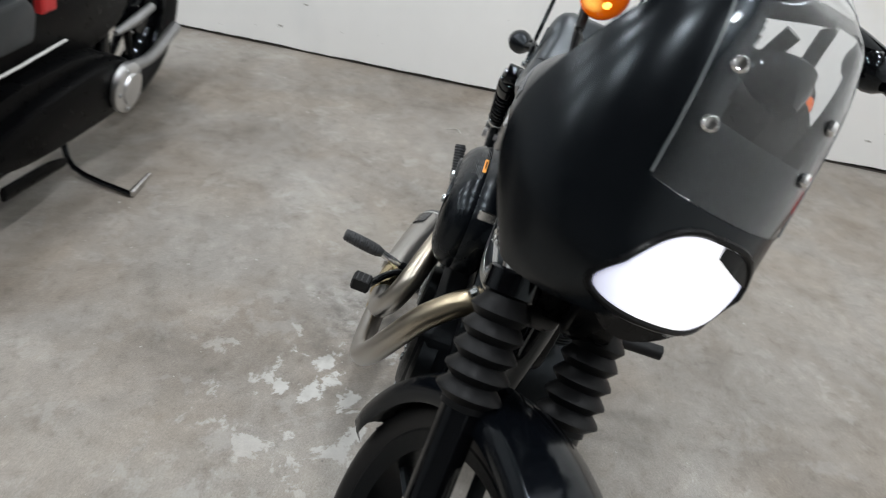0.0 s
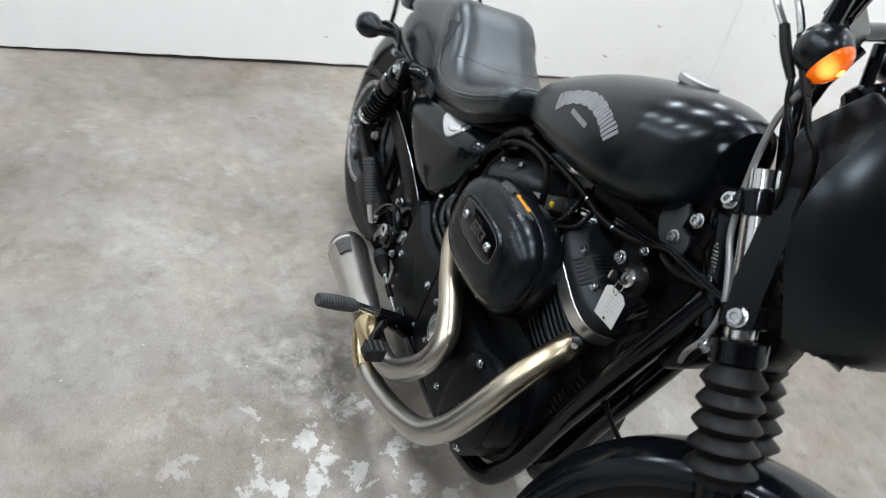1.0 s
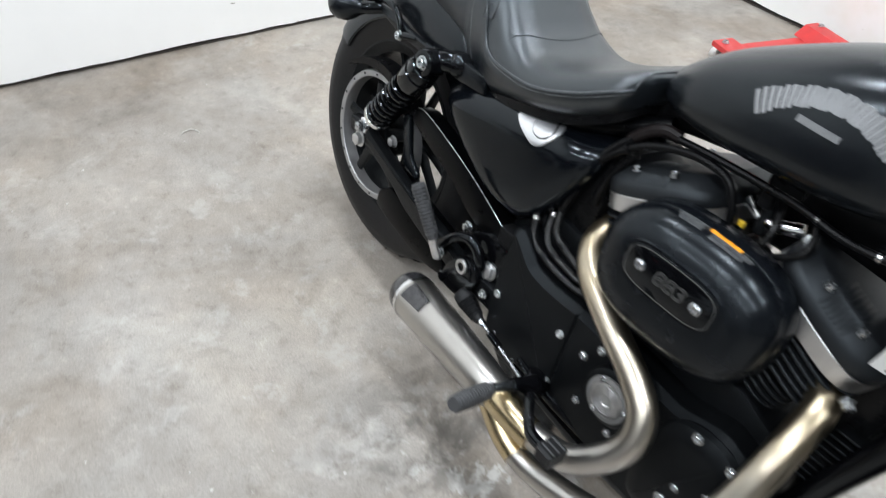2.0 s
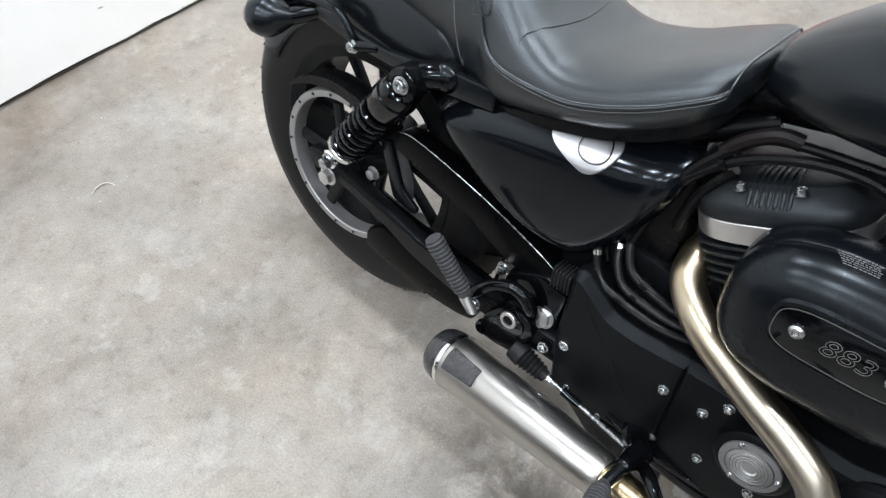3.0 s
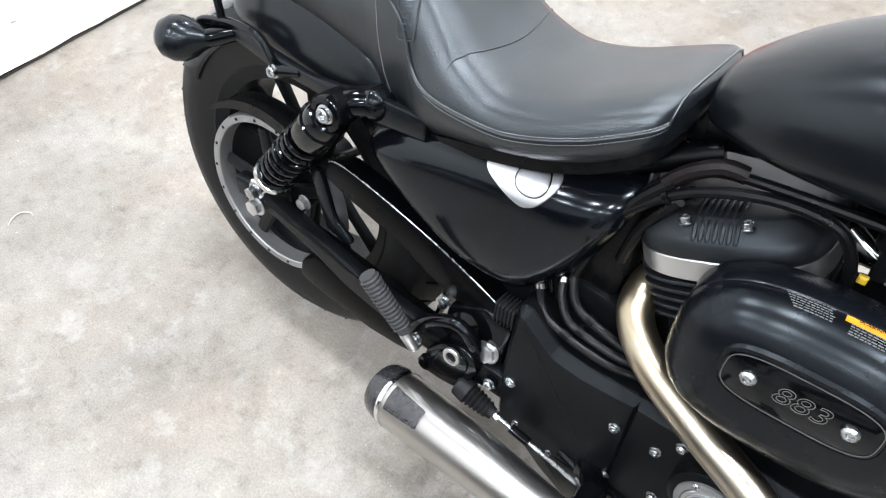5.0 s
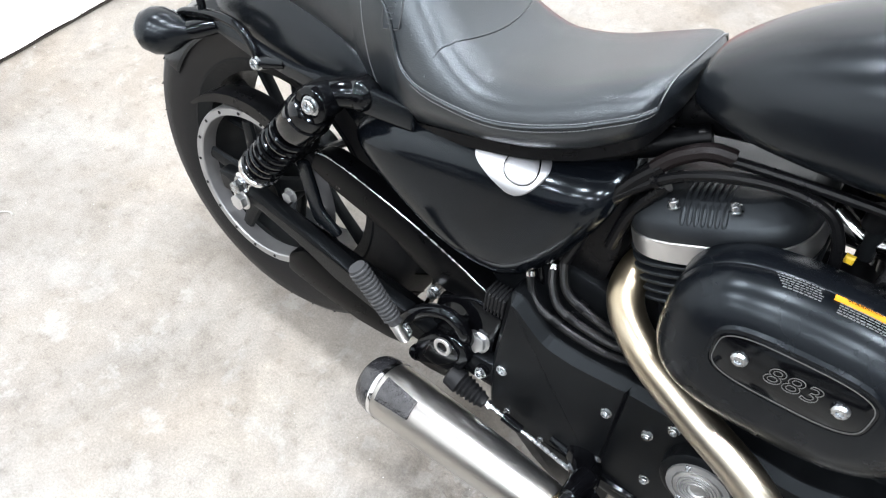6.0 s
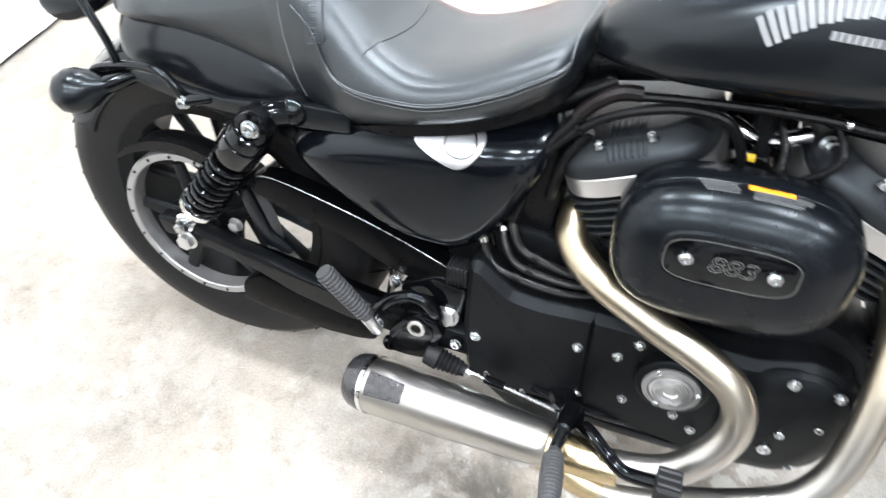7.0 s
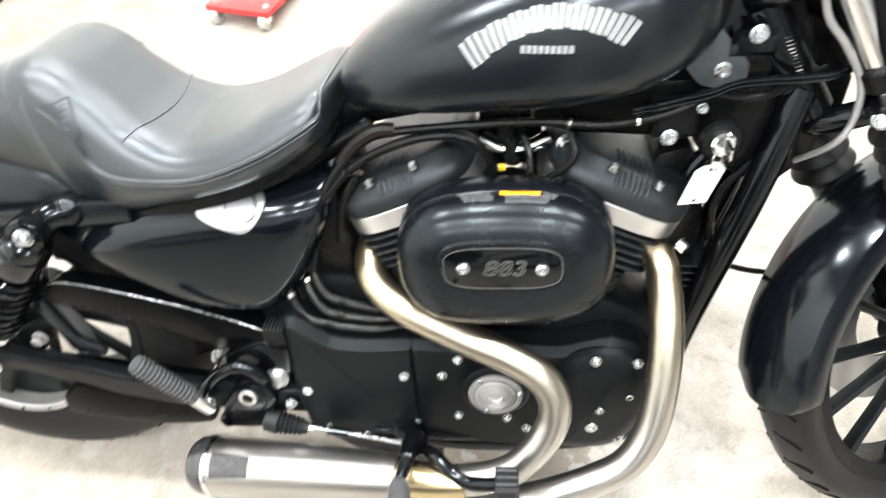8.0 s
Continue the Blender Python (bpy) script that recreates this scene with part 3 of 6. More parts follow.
# swingarm, belt guards
arm = Shape()
for y in (-0.136, 0.136):
    arm.prism(fillet([(-.022, .312), (-.030, .346), (.03, .353), (.06, .338), (.10, .327), (.17, .309), (.24, .287), (.40, .262), (.53, .262), (.53, .215), (.38, .222), (.308, .228), (.215, .250), (.15, .278), (.06, .306), (.0, .312)], .006), y - 0.013, y + 0.013, 0.005)
arm.sweep([(0.53, -0.13, .24), (0.53, 0.13, .24)], 0.03, 16)
part("swingarm", arm, WRINKLE, bike, "black box-section swingarm")
for y in (-0.152, 0.152):
    part("axle_adjuster", Shape().bolt((.105, y * .80, .345), (0, y, 0), .010, .010, True), PULLEY, bike, "dull zinc adjuster bolt")
guard = part("upper_belt_guard", Shape().prism(fillet([(.156, .424), (.163, .453), (.194, .458), (.256, .444), (.347, .417), (.407, .395), (.464, .370), (.505, .350), (.50, .335), (.404, .330), (.358, .347), (.310, .374), (.204, .405)], .006), -0.127, -0.092, 0.003), ENAMEL, bike, "satin black belt guard with a bright strip for its edge highlight")
# Thin zinc strip added to draw the highlight along the guard's edge.
part("guard_highlight", Shape().sweep([(.166, -.126, .456), (.194, -.127, .459), (.256, -.127, .445), (.347, -.127, .418), (.407, -.127, .396), (.464, -.127, .371), (.500, -.127, .353)], .0011, 8, smooth=4), ZINC, guard, "thin bright strip for the edge highlight")
part("guard_bracket", Shape().prism(fillet([(.118, .420), (.142, .425), (.168, .345), (.205, .318), (.198, .306), (.150, .318)], .008), -0.122, -0.112, 0.003), PAINT, guard)
part("belt_guard_rear", Shape().loft([[Vector((AXLE_R[0] + rr * math.cos(a), y, AXLE_R[2] + rr * math.sin(a))) for rr, y in ((w_, -0.124), (0.170, -0.127), (0.170, -0.088), (0.166, -0.088), (0.166, -0.121), (w_, -0.120))] for a, w_ in ((radians(46 + 90 * k / 24), 0.146 + 0.020 * (k / 24) ** 3) for k in range(25))]), PLASTIC, bike, "black plastic belt guard lip")
part("lower_belt_guard", Shape().prism(fillet([(.096, .222), (.135, .250), (.202, .236), (.308, .219), (.352, .197), (.346, .168), (.311, .160), (.251, .158), (.150, .171), (.092, .184)], .010), -0.130, -0.088, 0.005), ENAMEL, bike, "black plastic lower belt guard")
part("drive_belt", Shape().prism([(.04, .452), (.54, .345), (.54, .335), (.04, .441)], -0.113, -0.09, 0.002), RUBBER, bike)


def shock(y):
    top, low = Vector((0.205, y, 0.568)), Vector((0.025, y * 0.87, 0.343))
    d = (low - top)
    ln = d.length
    d.normalize()
    body = part("shock_absorber", Shape().lathe([(0.024, 0.020), (0.028, 0.029), (0.036, 0.031), (0.050, 0.031), (0.052, 0.0335), (0.085, 0.0335), (0.092, 0.031), (0.10, 0.018), (ln - 0.06, 0.018), (ln - 0.05, 0.012), (ln, 0.012)], top + d * -0.012, d, 28), GLOSS, bike, "black shock absorber with coil spring")
    pts = []
    u = d.orthogonal().normalized()
    w = d.cross(u)
    for k in range(8 * 20 + 1):
        a = 2 * math.pi * k / 20
        pts.append(top + d * (0.085 + (ln - 0.15) * k / 160) + 0.0275 * (math.cos(a) * u + math.sin(a) * w))
    part("coil_spring", Shape().sweep(pts, 0.0052, 8), GLOSS, body)
    part("spring_seat", Shape().lathe([(0, 0.02), (0.004, 0.033), (0.014, 0.033), (0.03, 0.016), (0.05, 0.012)], low - d * 0.062, d, 24), CHROME, body, "bare metal spring seat")
    s = -1 if y < 0 else 1
    part("shock_eye", Shape().lathe([(-0.018, 0.014), (-0.014, 0.019), (0.014, 0.019), (0.018, 0.014)], low, (0, 1, 0), 24), CHROME, body, "bare metal shock eye")
    part("shock_nut", Shape().bolt(low + Vector((0, s * 0.018, 0)), (0, s, 0), 0.0115, 0.014, True), ZINC, body)
    part("shock_top_cap", Shape().lathe([(-0.02, 0.022), (-0.018, 0.025), (0.014, 0.0265), (0.019, 0.024), (0.020, 0.016), (0.016, 0.015)], top, (0, s, 0), 30), GLOSS, body)
    part("shock_bolt", Shape().bolt(top + Vector((0, s * 0.018, 0)), (0, s, 0), 0.0105, 0.008), ZINC, body)
    part("shock_mount", Shape().sweep([(top.x + .003, y - s * 0.012, top.z + .003), (top.x + 0.016, y - s * 0.020, top.z + 0.009), (top.x + 0.030, y - s * 0.030, top.z + 0.010), (top.x + 0.038, y - s * 0.036, top.z + .010), (top.x + 0.046, y - s * 0.060, top.z + .006)], [0.020, 0.0195, 0.021, 0.0245, 0.023], 18, smooth=4), GLOSS, body)
    return body


shock(-0.152)
shock(0.152)
for y in (-0.118, 0.118):
    part("fender_strut", Shape().prism(fillet([(-.095, .565), (-.085, .585), (-.04, .594), (.025, .594), (.077, .581), (.133, .577), (.187, .582), (.231, .592), (.33, .592), (.33, .56), (.20, .551), (.136, .556), (.087, .559), (.045, .563), (-.008, .576), (-.05, .578)], .005), y - 0.006, y + 0.006, 0.003), PAINT, bike, "satin black mudguard strut")
    part("rod", Shape().sweep([(.070, y * 1.07, .561), (.059, y * 1.07, .582), (.037, y * 1.07, .602), (-.006, y * 1.07, .605), (-.072, y * 1.06, .590), (-.094, y * 1.06, .577)], 0.0068, 12, smooth=7), GLOSS, bike, "bent black steel rod")
    part("sissy_bar", Shape().sweep([(-.036, y * 1.06, .600), (-.050, y * 1.04, .645), (-.10, y * .98, .74), (-.15, y * .92, .85), (-.18, y * .87, 1.0)], 0.0060, 12, smooth=6), GLOSS, bike, "black steel upright of a passenger backrest")
    part("rod_boss", Shape().sweep([(.068, y * 1.06, .562), (.084, y * 1.04, .566), (.112, y * 1.01, .572)], [.0105, .0095, .0070], 14), GLOSS, bike)
    part("strut_bolt", Shape().bolt((.070, y * 1.11, .563), (0, y, 0), 0.008, 0.008), ZINC, bike)
    part("rod_bolt", Shape().bolt((-.094, y * 1.10, .577), (0, y, 0), 0.008, 0.008), ZINC, bike)
    s = -1 if y < 0 else 1
    sig = part("rear_turn_signal", Shape().lathe([(-.036, .004), (-.034, .014), (-.024, .027), (-.008, .0335), (.008, .033), (.024, .026), (.038, .016), (.046, .0125)], (-.092, s * .160, .566), (.85, -s * .5, .10), 32), PAINT, bike, "black egg-shaped turn signal housing")
    part("lens", Shape().lathe([(.0330, .0120), (.0350, .0115), (.0380, .005)], (-.092, s * .160, .566), (-.85, s * .5, -.10), 22), AMBER_OFF, sig, "amber lens")
    part("stalk", Shape().sweep([(-.062, s * 0.142, .570), (-.048, s * 0.134, .574), (-.020, s * 0.115, .584)], [0.0125, 0.0140, 0.0125], 14), GLOSS, sig)
part("tail_light", Shape().prism(rounded([(-.225, .60), (-.26, .64), (-.20, .665), (-.15, .655), (-.15, .62)], 2), -0.045, 0.045, 0.012), GLOSS, bike, "black tail lamp housing")

# frame
for y in (-0.045, 0.045):
    part("frame_downtube", Shape().sweep([(1.178, y * .5, .70), (1.143, y * .8, .56), (1.090, y * .9, .36), (1.052, y, .20), (1.0, y * 1.5, .135), (.8, y * 2, .125), (.55, y * 2.2, .15)], 0.0195, 18, smooth=6), GLOSS, bike, "gloss black frame tube", m=MID)
part("engine_stay", Shape().sweep([(1.165, -.045, .705), (1.110, -.045, .636), (1.062, -.045, .568), (1.000, -.040, .468)], .0125, 14, smooth=5), GLOSS, bike, "gloss black engine stay tube")
part("frame_backbone", Shape().sweep([(1.16, 0, .74), (.95, 0, .725), (.62, 0, .67), (.40, 0, .60)], [.034, .03, .024, .022], 18, smooth=4), PLASTIC, bike, m=MID)
part("steering_head", Shape().sweep([fork(0.445, -.05, -0.055), fork(0.60, -.05, -0.055)], 0.028, 22), GLOSS, bike)
for y in (-0.095, 0.095):
    part("rear_frame_tube", Shape().sweep([(.66, y * .6, .665), (.5, y, .60), (.33, y, .585), (.28, y, .575)], 0.015, 12, smooth=5), ENAMEL, bike)
    part("side_frame_tube", Shape().sweep([(.45, y * .8, .60), (.52, y * .9, .42), (.54, y, .27), (.55, y, .16)], 0.015, 12, smooth=5), GLOSS, bike)
    part("tank_bracket", Shape().prism(fillet([(1.042, .780), (1.066, .784), (1.090, .754), (1.108, .736), (1.107, .712), (1.088, .704), (1.056, .710), (1.036, .733)], .008), y * .78 - 0.003, y * .78 + 0.003, 0.001), BRACKET, bike, "dark grey steel tank bracket")
    part("bracket_bolt", Shape().bolt((1.079, y * .78 + math.copysign(.003, y), .728), (0, y, 0), 0.0078, 0.007), ZINC, bike)

# fuel tank
def blob(sections, n=40, up=2.3, low=3.2, waist=0.4):
    rings = []
    for x, w, zb, zt in sections:
        zc, ring = zb + waist * (zt - zb), []
        for k in range(n):
            t = 2 * math.pi * k / n
            c, s = math.cos(t), math.sin(t)
            p = up if s >= 0 else low
            ring.append(Vector((x, w * math.copysign(abs(c) ** (2 / p), c), zc + (zt - zc if s >= 0 else zc - zb) * math.copysign(abs(s) ** (2 / p), s))))
        rings.append(ring)
    return rings


def between(sections, k):
    """Sections with k smooth steps between each two."""
    pts = [np.array(s, float) for s in sections]
    out = []
    for i in range(len(pts) - 1):
        p0, p1, p2, p3 = pts[max(i - 1, 0)], pts[i], pts[i + 1], pts[min(i + 2, len(pts) - 1)]
        for j in range(k):
            t = j / k
            out.append(0.5 * (2 * p1 + (p2 - p0) * t + (2 * p0 - 5 * p1 + 4 * p2 - p3) * t * t + (3 * p1 - p0 - 3 * p2 + p3) * t ** 3))
    return out + [pts[-1]]


TANK = [(.640, .028, .702, .738), (.652, .058, .695, .756), (.70, .090, .687, .790), (.76, .109, .683, .817), (.84, .123, .681, .846), (.92, .130, .681, .866),
        (.99, .126, .688, .876), (1.035, .110, .702, .877), (1.07, .080, .722, .870), (1.090, .045, .745, .858)]
TANK = [(x - .012, w, zb + .012 + .08 * (x - .81), zt + .014 + .09 * (x - .81)) for x, w, zb, zt in TANK]
TANK_FINE = between(TANK, 8)
tank = part("fuel_tank", Shape().loft(blob(TANK_FINE, 64)), PAINT, bike, "satin black teardrop fuel tank", m=MID)
part("fuel_cap", Shape().lathe([(-0.012, 0.026), (0.0, 0.027), (0.004, 0.031), (0.012, 0.031), (0.015, 0.027)], (.928, .002, .893), (-0.04, 0.0, 1), 32), PULLEY, tank, "bare metal fuel cap", m=MID)


def tank_side(x, z):
    """The y of the tank's right flank at x, z."""
    xs = [s[0] for s in TANK_FINE]
    w, zb, zt = (float(np.interp(x, xs, [s[i] for s in TANK_FINE])) for i in (1, 2, 3))
    zc = zb + 0.4 * (zt - zb)
    s, p = ((z - zc) / (zt - zc), 2.3) if z >= zc else ((zc - z) / (zc - zb), 3.2)
    return -w * max(0.0, 1 - abs(s) ** p) ** (1 / p)


# arched band of plain bars on the tank's flank
for k in range(25):
    u = (k - 12) / 12
    x, z, hh = .881 + u * .083, .821 - .028 * u * u + .012 * u, (.023 if k % 3 else .020) + .008 * abs(u) ** 3
    cs, sn = math.cos(-.62 * u), math.sin(-.62 * u)
    quad = [(x + a * cs - b * sn, z + a * sn + b * cs) for a, b in ((-.0026, -hh / 2), (.0026, -hh / 2), (.0029, -hh / 6), (.0029, hh / 6), (.0030, hh / 2), (-.0030, hh / 2), (-.0029, hh / 6), (-.0029, -hh / 6))]
    s = Shape().loft([[Vector((a, tank_side(a, b) - o, b)) for a, b in quad] for o in (-.004, .0013)])
    part("lettering_bar", s, GREYTEXT, tank, "worn grey lettering shown as plain bars", m=MID)
for k in range(9):
    x = .856 + k * .0062
    quad = [(x - .0023, .786), (x + .0023, .7865), (x + .0023, .794), (x - .0023, .7935)]
    part("lettering_bar", Shape().loft([[Vector((a, tank_side(a, b) - o, b)) for a, b in quad] for o in (-.004, .0016)]), GREYTEXT, tank, m=MID)

# seat
SEAT = [(.624, .042, .690, .712, .720), (.620, .074, .680, .709, .725), (.611, .100, .667, .701, .729), (.596, .113, .655, .693, .726), (.570, .119, .639, .679, .715), (.546, .124, .626, .667, .704), (.50, .130, .608, .649, .683), (.455, .132, .596, .636, .670), (.413, .131, .585, .632, .668),
        (.365, .128, .573, .632, .688), (.335, .123, .564, .636, .714), (.312, .118, .559, .652, .738), (.292, .114, .556, .700, .757), (.265, .111, .558, .726, .771), (.245, .109, .570, .729, .774), (.228, .107, .592, .728, .772), (.21, .106, .606, .715, .767), (.12, .102, .634, .694, .740), (.03, .097, .648, .676, .713), (-.04, .084, .645, .665, .690), (-.08, .058, .645, .656, .672), (-.10, .025, .648, .652, .66)]




def seat_ring(x, w, zl, zs, zt):
    r = [(w * .70, zl), (w * .82, zl + (zs - zl) * .10), (w * .92, zl + (zs - zl) * .32), (w * .985, zl + (zs - zl) * .65), (w * 1.0, zs - 0.003), (w * .992, zs + 0.001), (w * .985, zs + 0.006), (w * .945, zs + (zt - zs) * .46), (w * .84, zs + (zt - zs) * .79), (w * .66, zs + (zt - zs) * .97), (w * .34, zs + (zt - zs) * .985), (0, zs + (zt - zs) * .97)]
    return [Vector((x, -y, z)) for y, z in r] + [Vector((x, y, z)) for y, z in reversed(r[:-1])]


seat = part("seat", Shape().loft([seat_ring(*s) for s in between(SEAT, 5)]), LEATHER, bike, "black vinyl two-up seat with stitched seams", sharp=60, m=MID)
for s in (-1, 1):
    line = [(x, s * w * 1.0, zs) for x, w, zl, zs, zt in between(SEAT[1:14], 4)[3:]]
    part("piping", Shape().sweep(line, 0.0026, 8), LEATHER, seat, m=MID)
part("seat_pan", Shape().loft([[Vector((x, s * w * .82, zl + o)) for s, o in ((-1, 0.004), (-1, -0.012), (1, -0.012), (1, 0.004))] for x, w, zl, zs, zt in between(SEAT[1:-1], 2)]), PLASTIC, seat, m=MID)



def dashes(line, name, parent, r=.00042):
    """A row of stitches along a line."""
    line, sh = [Vector(p) for p in line], Shape()
    for a, b in zip(line[:-1], line[1:]):
        for k in range(max(1, round((b - a).length / .0045))):
            n = max(1, round((b - a).length / .0045))
            sh.sweep([a.lerp(b, (k + .15) / n), a.lerp(b, (k + .85) / n)], r, 5)
    return part(name, sh, THREAD, parent, "pale grey stitching", m=MID)


for s in (-1, 1):
    dashes([(x, s * (w * 1.0 + .0010), zs + .0042) for x, w, zl, zs, zt in between(SEAT[1:13], 4)[3:]], "stitching", seat)
    dashes([(x, s * (w * .998 + .0008), zs - .0046) for x, w, zl, zs, zt in between(SEAT[1:11], 4)[3:]], "stitching", seat)
nose = seat_ring(*between(SEAT, 4)[7])
dashes([p + Vector((.0016, 0, .0024)) for p in nose[4:-4]], "nose_stitching", seat)
part("nose_seam", Shape().sweep([p + Vector((.0010, 0, .0006)) for p in nose[4:-4]], .0014, 8), LEATHER, seat, m=MID)


def seat_side(x, z):
    """Half width of the seat at x, z."""
    fine = between(SEAT, 5)
    w, zl, zs, zt = (float(np.interp(-x, [-q[0] for q in fine], [q[i] for q in fine])) for i in (1, 2, 3, 4))
    if z < zs:
        return w * float(np.interp((z - zl) / (zs - zl), (0, .1, .32, .65, 1), (.7, .82, .92, .985, 1)))
    return w * float(np.interp((z - zs) / (zt - zs), (0, .15, .46, .79, .97, .985), (1, .985, .945, .84, .66, .34)))


for s in (-1, 1):
    dashes([(x, s * (seat_side(x, z) + .0006), z) for x, z in ((.248, .742), (.246, .728), (.245, .712), (.246, .696), (.247, .680), (.249, .660), (.252, .640), (.256, .620), (.262, .600), (.268, .582))], "panel_stitching", seat)

# the fold across the seat, from flank to flank
fold = []
for k in range(17):
    u = k / 8 - 1
    x = .381 - .027 * u * u
    w, zl, zs, zt = (float(np.interp(-x, [-q[0] for q in between(SEAT, 5)], [q[i] for q in between(SEAT, 5)])) for i in (1, 2, 3, 4))
    ys = [w * .985, w * .945, w * .84, w * .66, w * .34, 0]
    fs = [.1, .46, .79, .97, .985, .97]
    y = abs(u) * w * .97
    f = float(np.interp(y, ys[::-1], fs[::-1]))
    fold.append((x, math.copysign(y, u), zs + (zt - zs) * f + .0003))
part("seat_fold", Shape().sweep(fold, .0010, 8, smooth=3), LEATHER, seat, m=MID)
for s in (-1, 1):
    badge_line = [(.285, .681), (.309, .687), (.304, .735), (.282, .730)]
    ring = fillet(badge_line, .003)
    tab = part("seat_badge", Shape().loft([[Vector((x, s * (seat_side(x, z) + o), z)) for x, z in inset(ring, d)] for o, d in ((-.006, 0), (.0016, 0), (.0022, .001))]), LEATHER, seat, "embossed black sewn badge", m=MID)
    part("badge_edge", Shape().sweep([(x, s * (seat_side(x, z) + .0028), z) for x, z in ring + ring[:1]], .0007, 6), PEGRUBBER, tab, m=MID)
    for k in range(7):
        z = .690 + k * .0063
        part("lettering_bar", Shape().sweep([(x, s * (seat_side(x, z) + .0022), z) for x in (.2915, .2955, .2995)], .0009, 6), LEATHER, tab, m=MID)

# mudguard top under the pillion
GUARD = [(.270, .080, .52, .585), (.262, .092, .525, .615), (.245, .098, .53, .640), (.215, .101, .54, .664), (.16, .102, .545, .680), (.08, .100, .552, .686), (0, .094, .562, .676), (-.06, .082, .575, .660), (-.085, .055, .590, .650)]
part("fender_top", Shape().loft(blob(between(GUARD, 5), 48, 2.6, 3.4, .25)), PAINT, bike, "satin black mudguard top under the pillion", m=MID)

# side cover with its badge
COVER = rounded([(.222, .530), (.27, .574), (.35, .592), (.43, .606), (.535, .620), (.604, .618), (.598, .555), (.554, .465), (.503, .402), (.453, .391), (.380, .402), (.295, .448), (.232, .494)], 2)


def dome(outline, levels):
    """Rings of an outline, each (y, inset)."""
    return [[Vector((x, y, z)) for x, z in inset(outline, d)] for y, d in levels]


MIDC = Vector((.425, .520))


def shoulder(x, z):
    """How far the top of a side cover rolls inwards at x, z."""
    d = z - float(np.interp(x, (.22, .30, .36, .43, .535, .61), (.540, .560, .570, .580, .590, .596))) + .042
    return 0.0 if d < 0 else .055 - (.055 ** 2 - min(d, .050) ** 2) ** .5 + max(0.0, d - .050) * 1.8


def cover_y(x, z):
    """How far out the bulged cover lies at x, z."""
    p = Vector((x, z)) - MIDC
    if p.length < 1e-5:
        return .137 - shoulder(x, z)
    f = 1.0
    for (ax, az), (bx, bz) in zip(COVER, COVER[1:] + COVER[:1]):
        a, d = Vector((ax, az)) - MIDC, Vector((bx - ax, bz - az))
        den = p.x * d.y - p.y * d.x
        if abs(den) > 1e-12:
            k, u = (a.x * d.y - a.y * d.x) / den, (a.x * p.y - a.y * p.x) / den
            if k > 0 and -1e-6 <= u <= 1 + 1e-6:
                f = min(1.0, 1 / k)
    return .100 + .037 * max(0.0, 1 - f ** 6) ** .5 - shoulder(x, z)


COVER_RINGS = (1, 1, .997, .990, .978, .96, .935, .90, .86, .82, .78, .74, .70, .65, .60, .55, .50, .45, .40, .33, .25, .15, .05)
for s, nm in ((-1, "satin black oil tank cover with silver badge"), (1, "satin black battery cover")):
    rings = []
    for k, f in enumerate(COVER_RINGS):
        y = .04 if k == 0 else .100 + .037 * (1 - f ** 6) ** .5
        at = [(MIDC.x + (x - MIDC.x) * f, MIDC.y + (z - MIDC.y) * f) for x, z in COVER]
        rings.append([Vector((x, s * (y - (shoulder(x, z) if k else 0)), z)) for x, z in at])
    cover = part("side_cover", Shape().loft(rings), COVERPAINT, bike, nm, sharp=60)
    if s < 0:
        tear = rounded([(.414, .575), (.438, .585), (.486, .596), (.510, .597), (.522, .584), (.493, .545), (.457, .555)], 3)

        def on_side(outline, levels):
            rings = [[Vector((x, -cover_y(x, z) - o, z)) for x, z in inset(outline, d)] for o, d in levels]
            top, o = inset(outline, levels[-1][1]), levels[-1][0]
            mx, mz = (sum(p[i] for p in top) / len(top) for i in (0, 1))
            for f in (.8, .6, .4, .2, .03):
                rings.append([Vector((x, -cover_y(x, z) - o, z)) for x, z in ((mx + (p[0] - mx) * f, mz + (p[1] - mz) * f) for p in top)])
            return Shape().loft(rings)

        badge = part("badge", on_side(tear, [(-.012, 0), (.002, 0), (.0042, .0016), (.0046, .004)]), SILVER, cover, "silver teardrop badge")
        part("badge_groove", on_side(oval(.486, .581, .0226, 0.0162, 2), [(-.004, 0), (.0052, 0), (.0053, .001)]), PLASTIC, badge)
        part("badge_disc", on_side(oval(.486, .581, .0210, 0.0146, 2), [(-.004, 0), (.0062, 0), (.0076, .0015), (.0079, .003)]), SILVER, badge, "round silver filler cap")

# engine
engine = part("engine", Shape().prism(rounded([(.50, .20), (.52, .36), (.62, .40), (.76, .42), (.92, .42), (1.03, .38), (1.06, .30), (1.05, .20), (.98, .14), (.60, .14)], 1), -0.10, 0.12, 0.012), WRINKLE, bike, "black V-twin engine cases")
part("sprocket_cover", Shape().loft(dome(fillet([(.512, .17), (.502, .26), (.508, .405), (.526, .408), (.578, .366), (.620, .361), (.699, .366), (.699, .165), (.60, .162)], .012), [(-.06, 0), (-.136, 0), (-.139, .001), (-.150, .009), (-.152, .0105)])), WRINKLE, engine, "black sprocket cover with a sloped upper edge", sharp=6)
gear = part("gear_cover", Shape().loft(dome(fillet([(.684, .165), (.684, .366), (.78, .363), (.90, .352), (.97, .372), (1.02, .355), (1.05, .30), (1.04, .22), (.985, .15), (.90, .135), (.80, .15)], .014), [(-.06, 0), (-.136, 0), (-.139, .001), (-.150, .009), (-.152, .0105)])), WRINKLE, engine, "black gear cover", sharp=6)
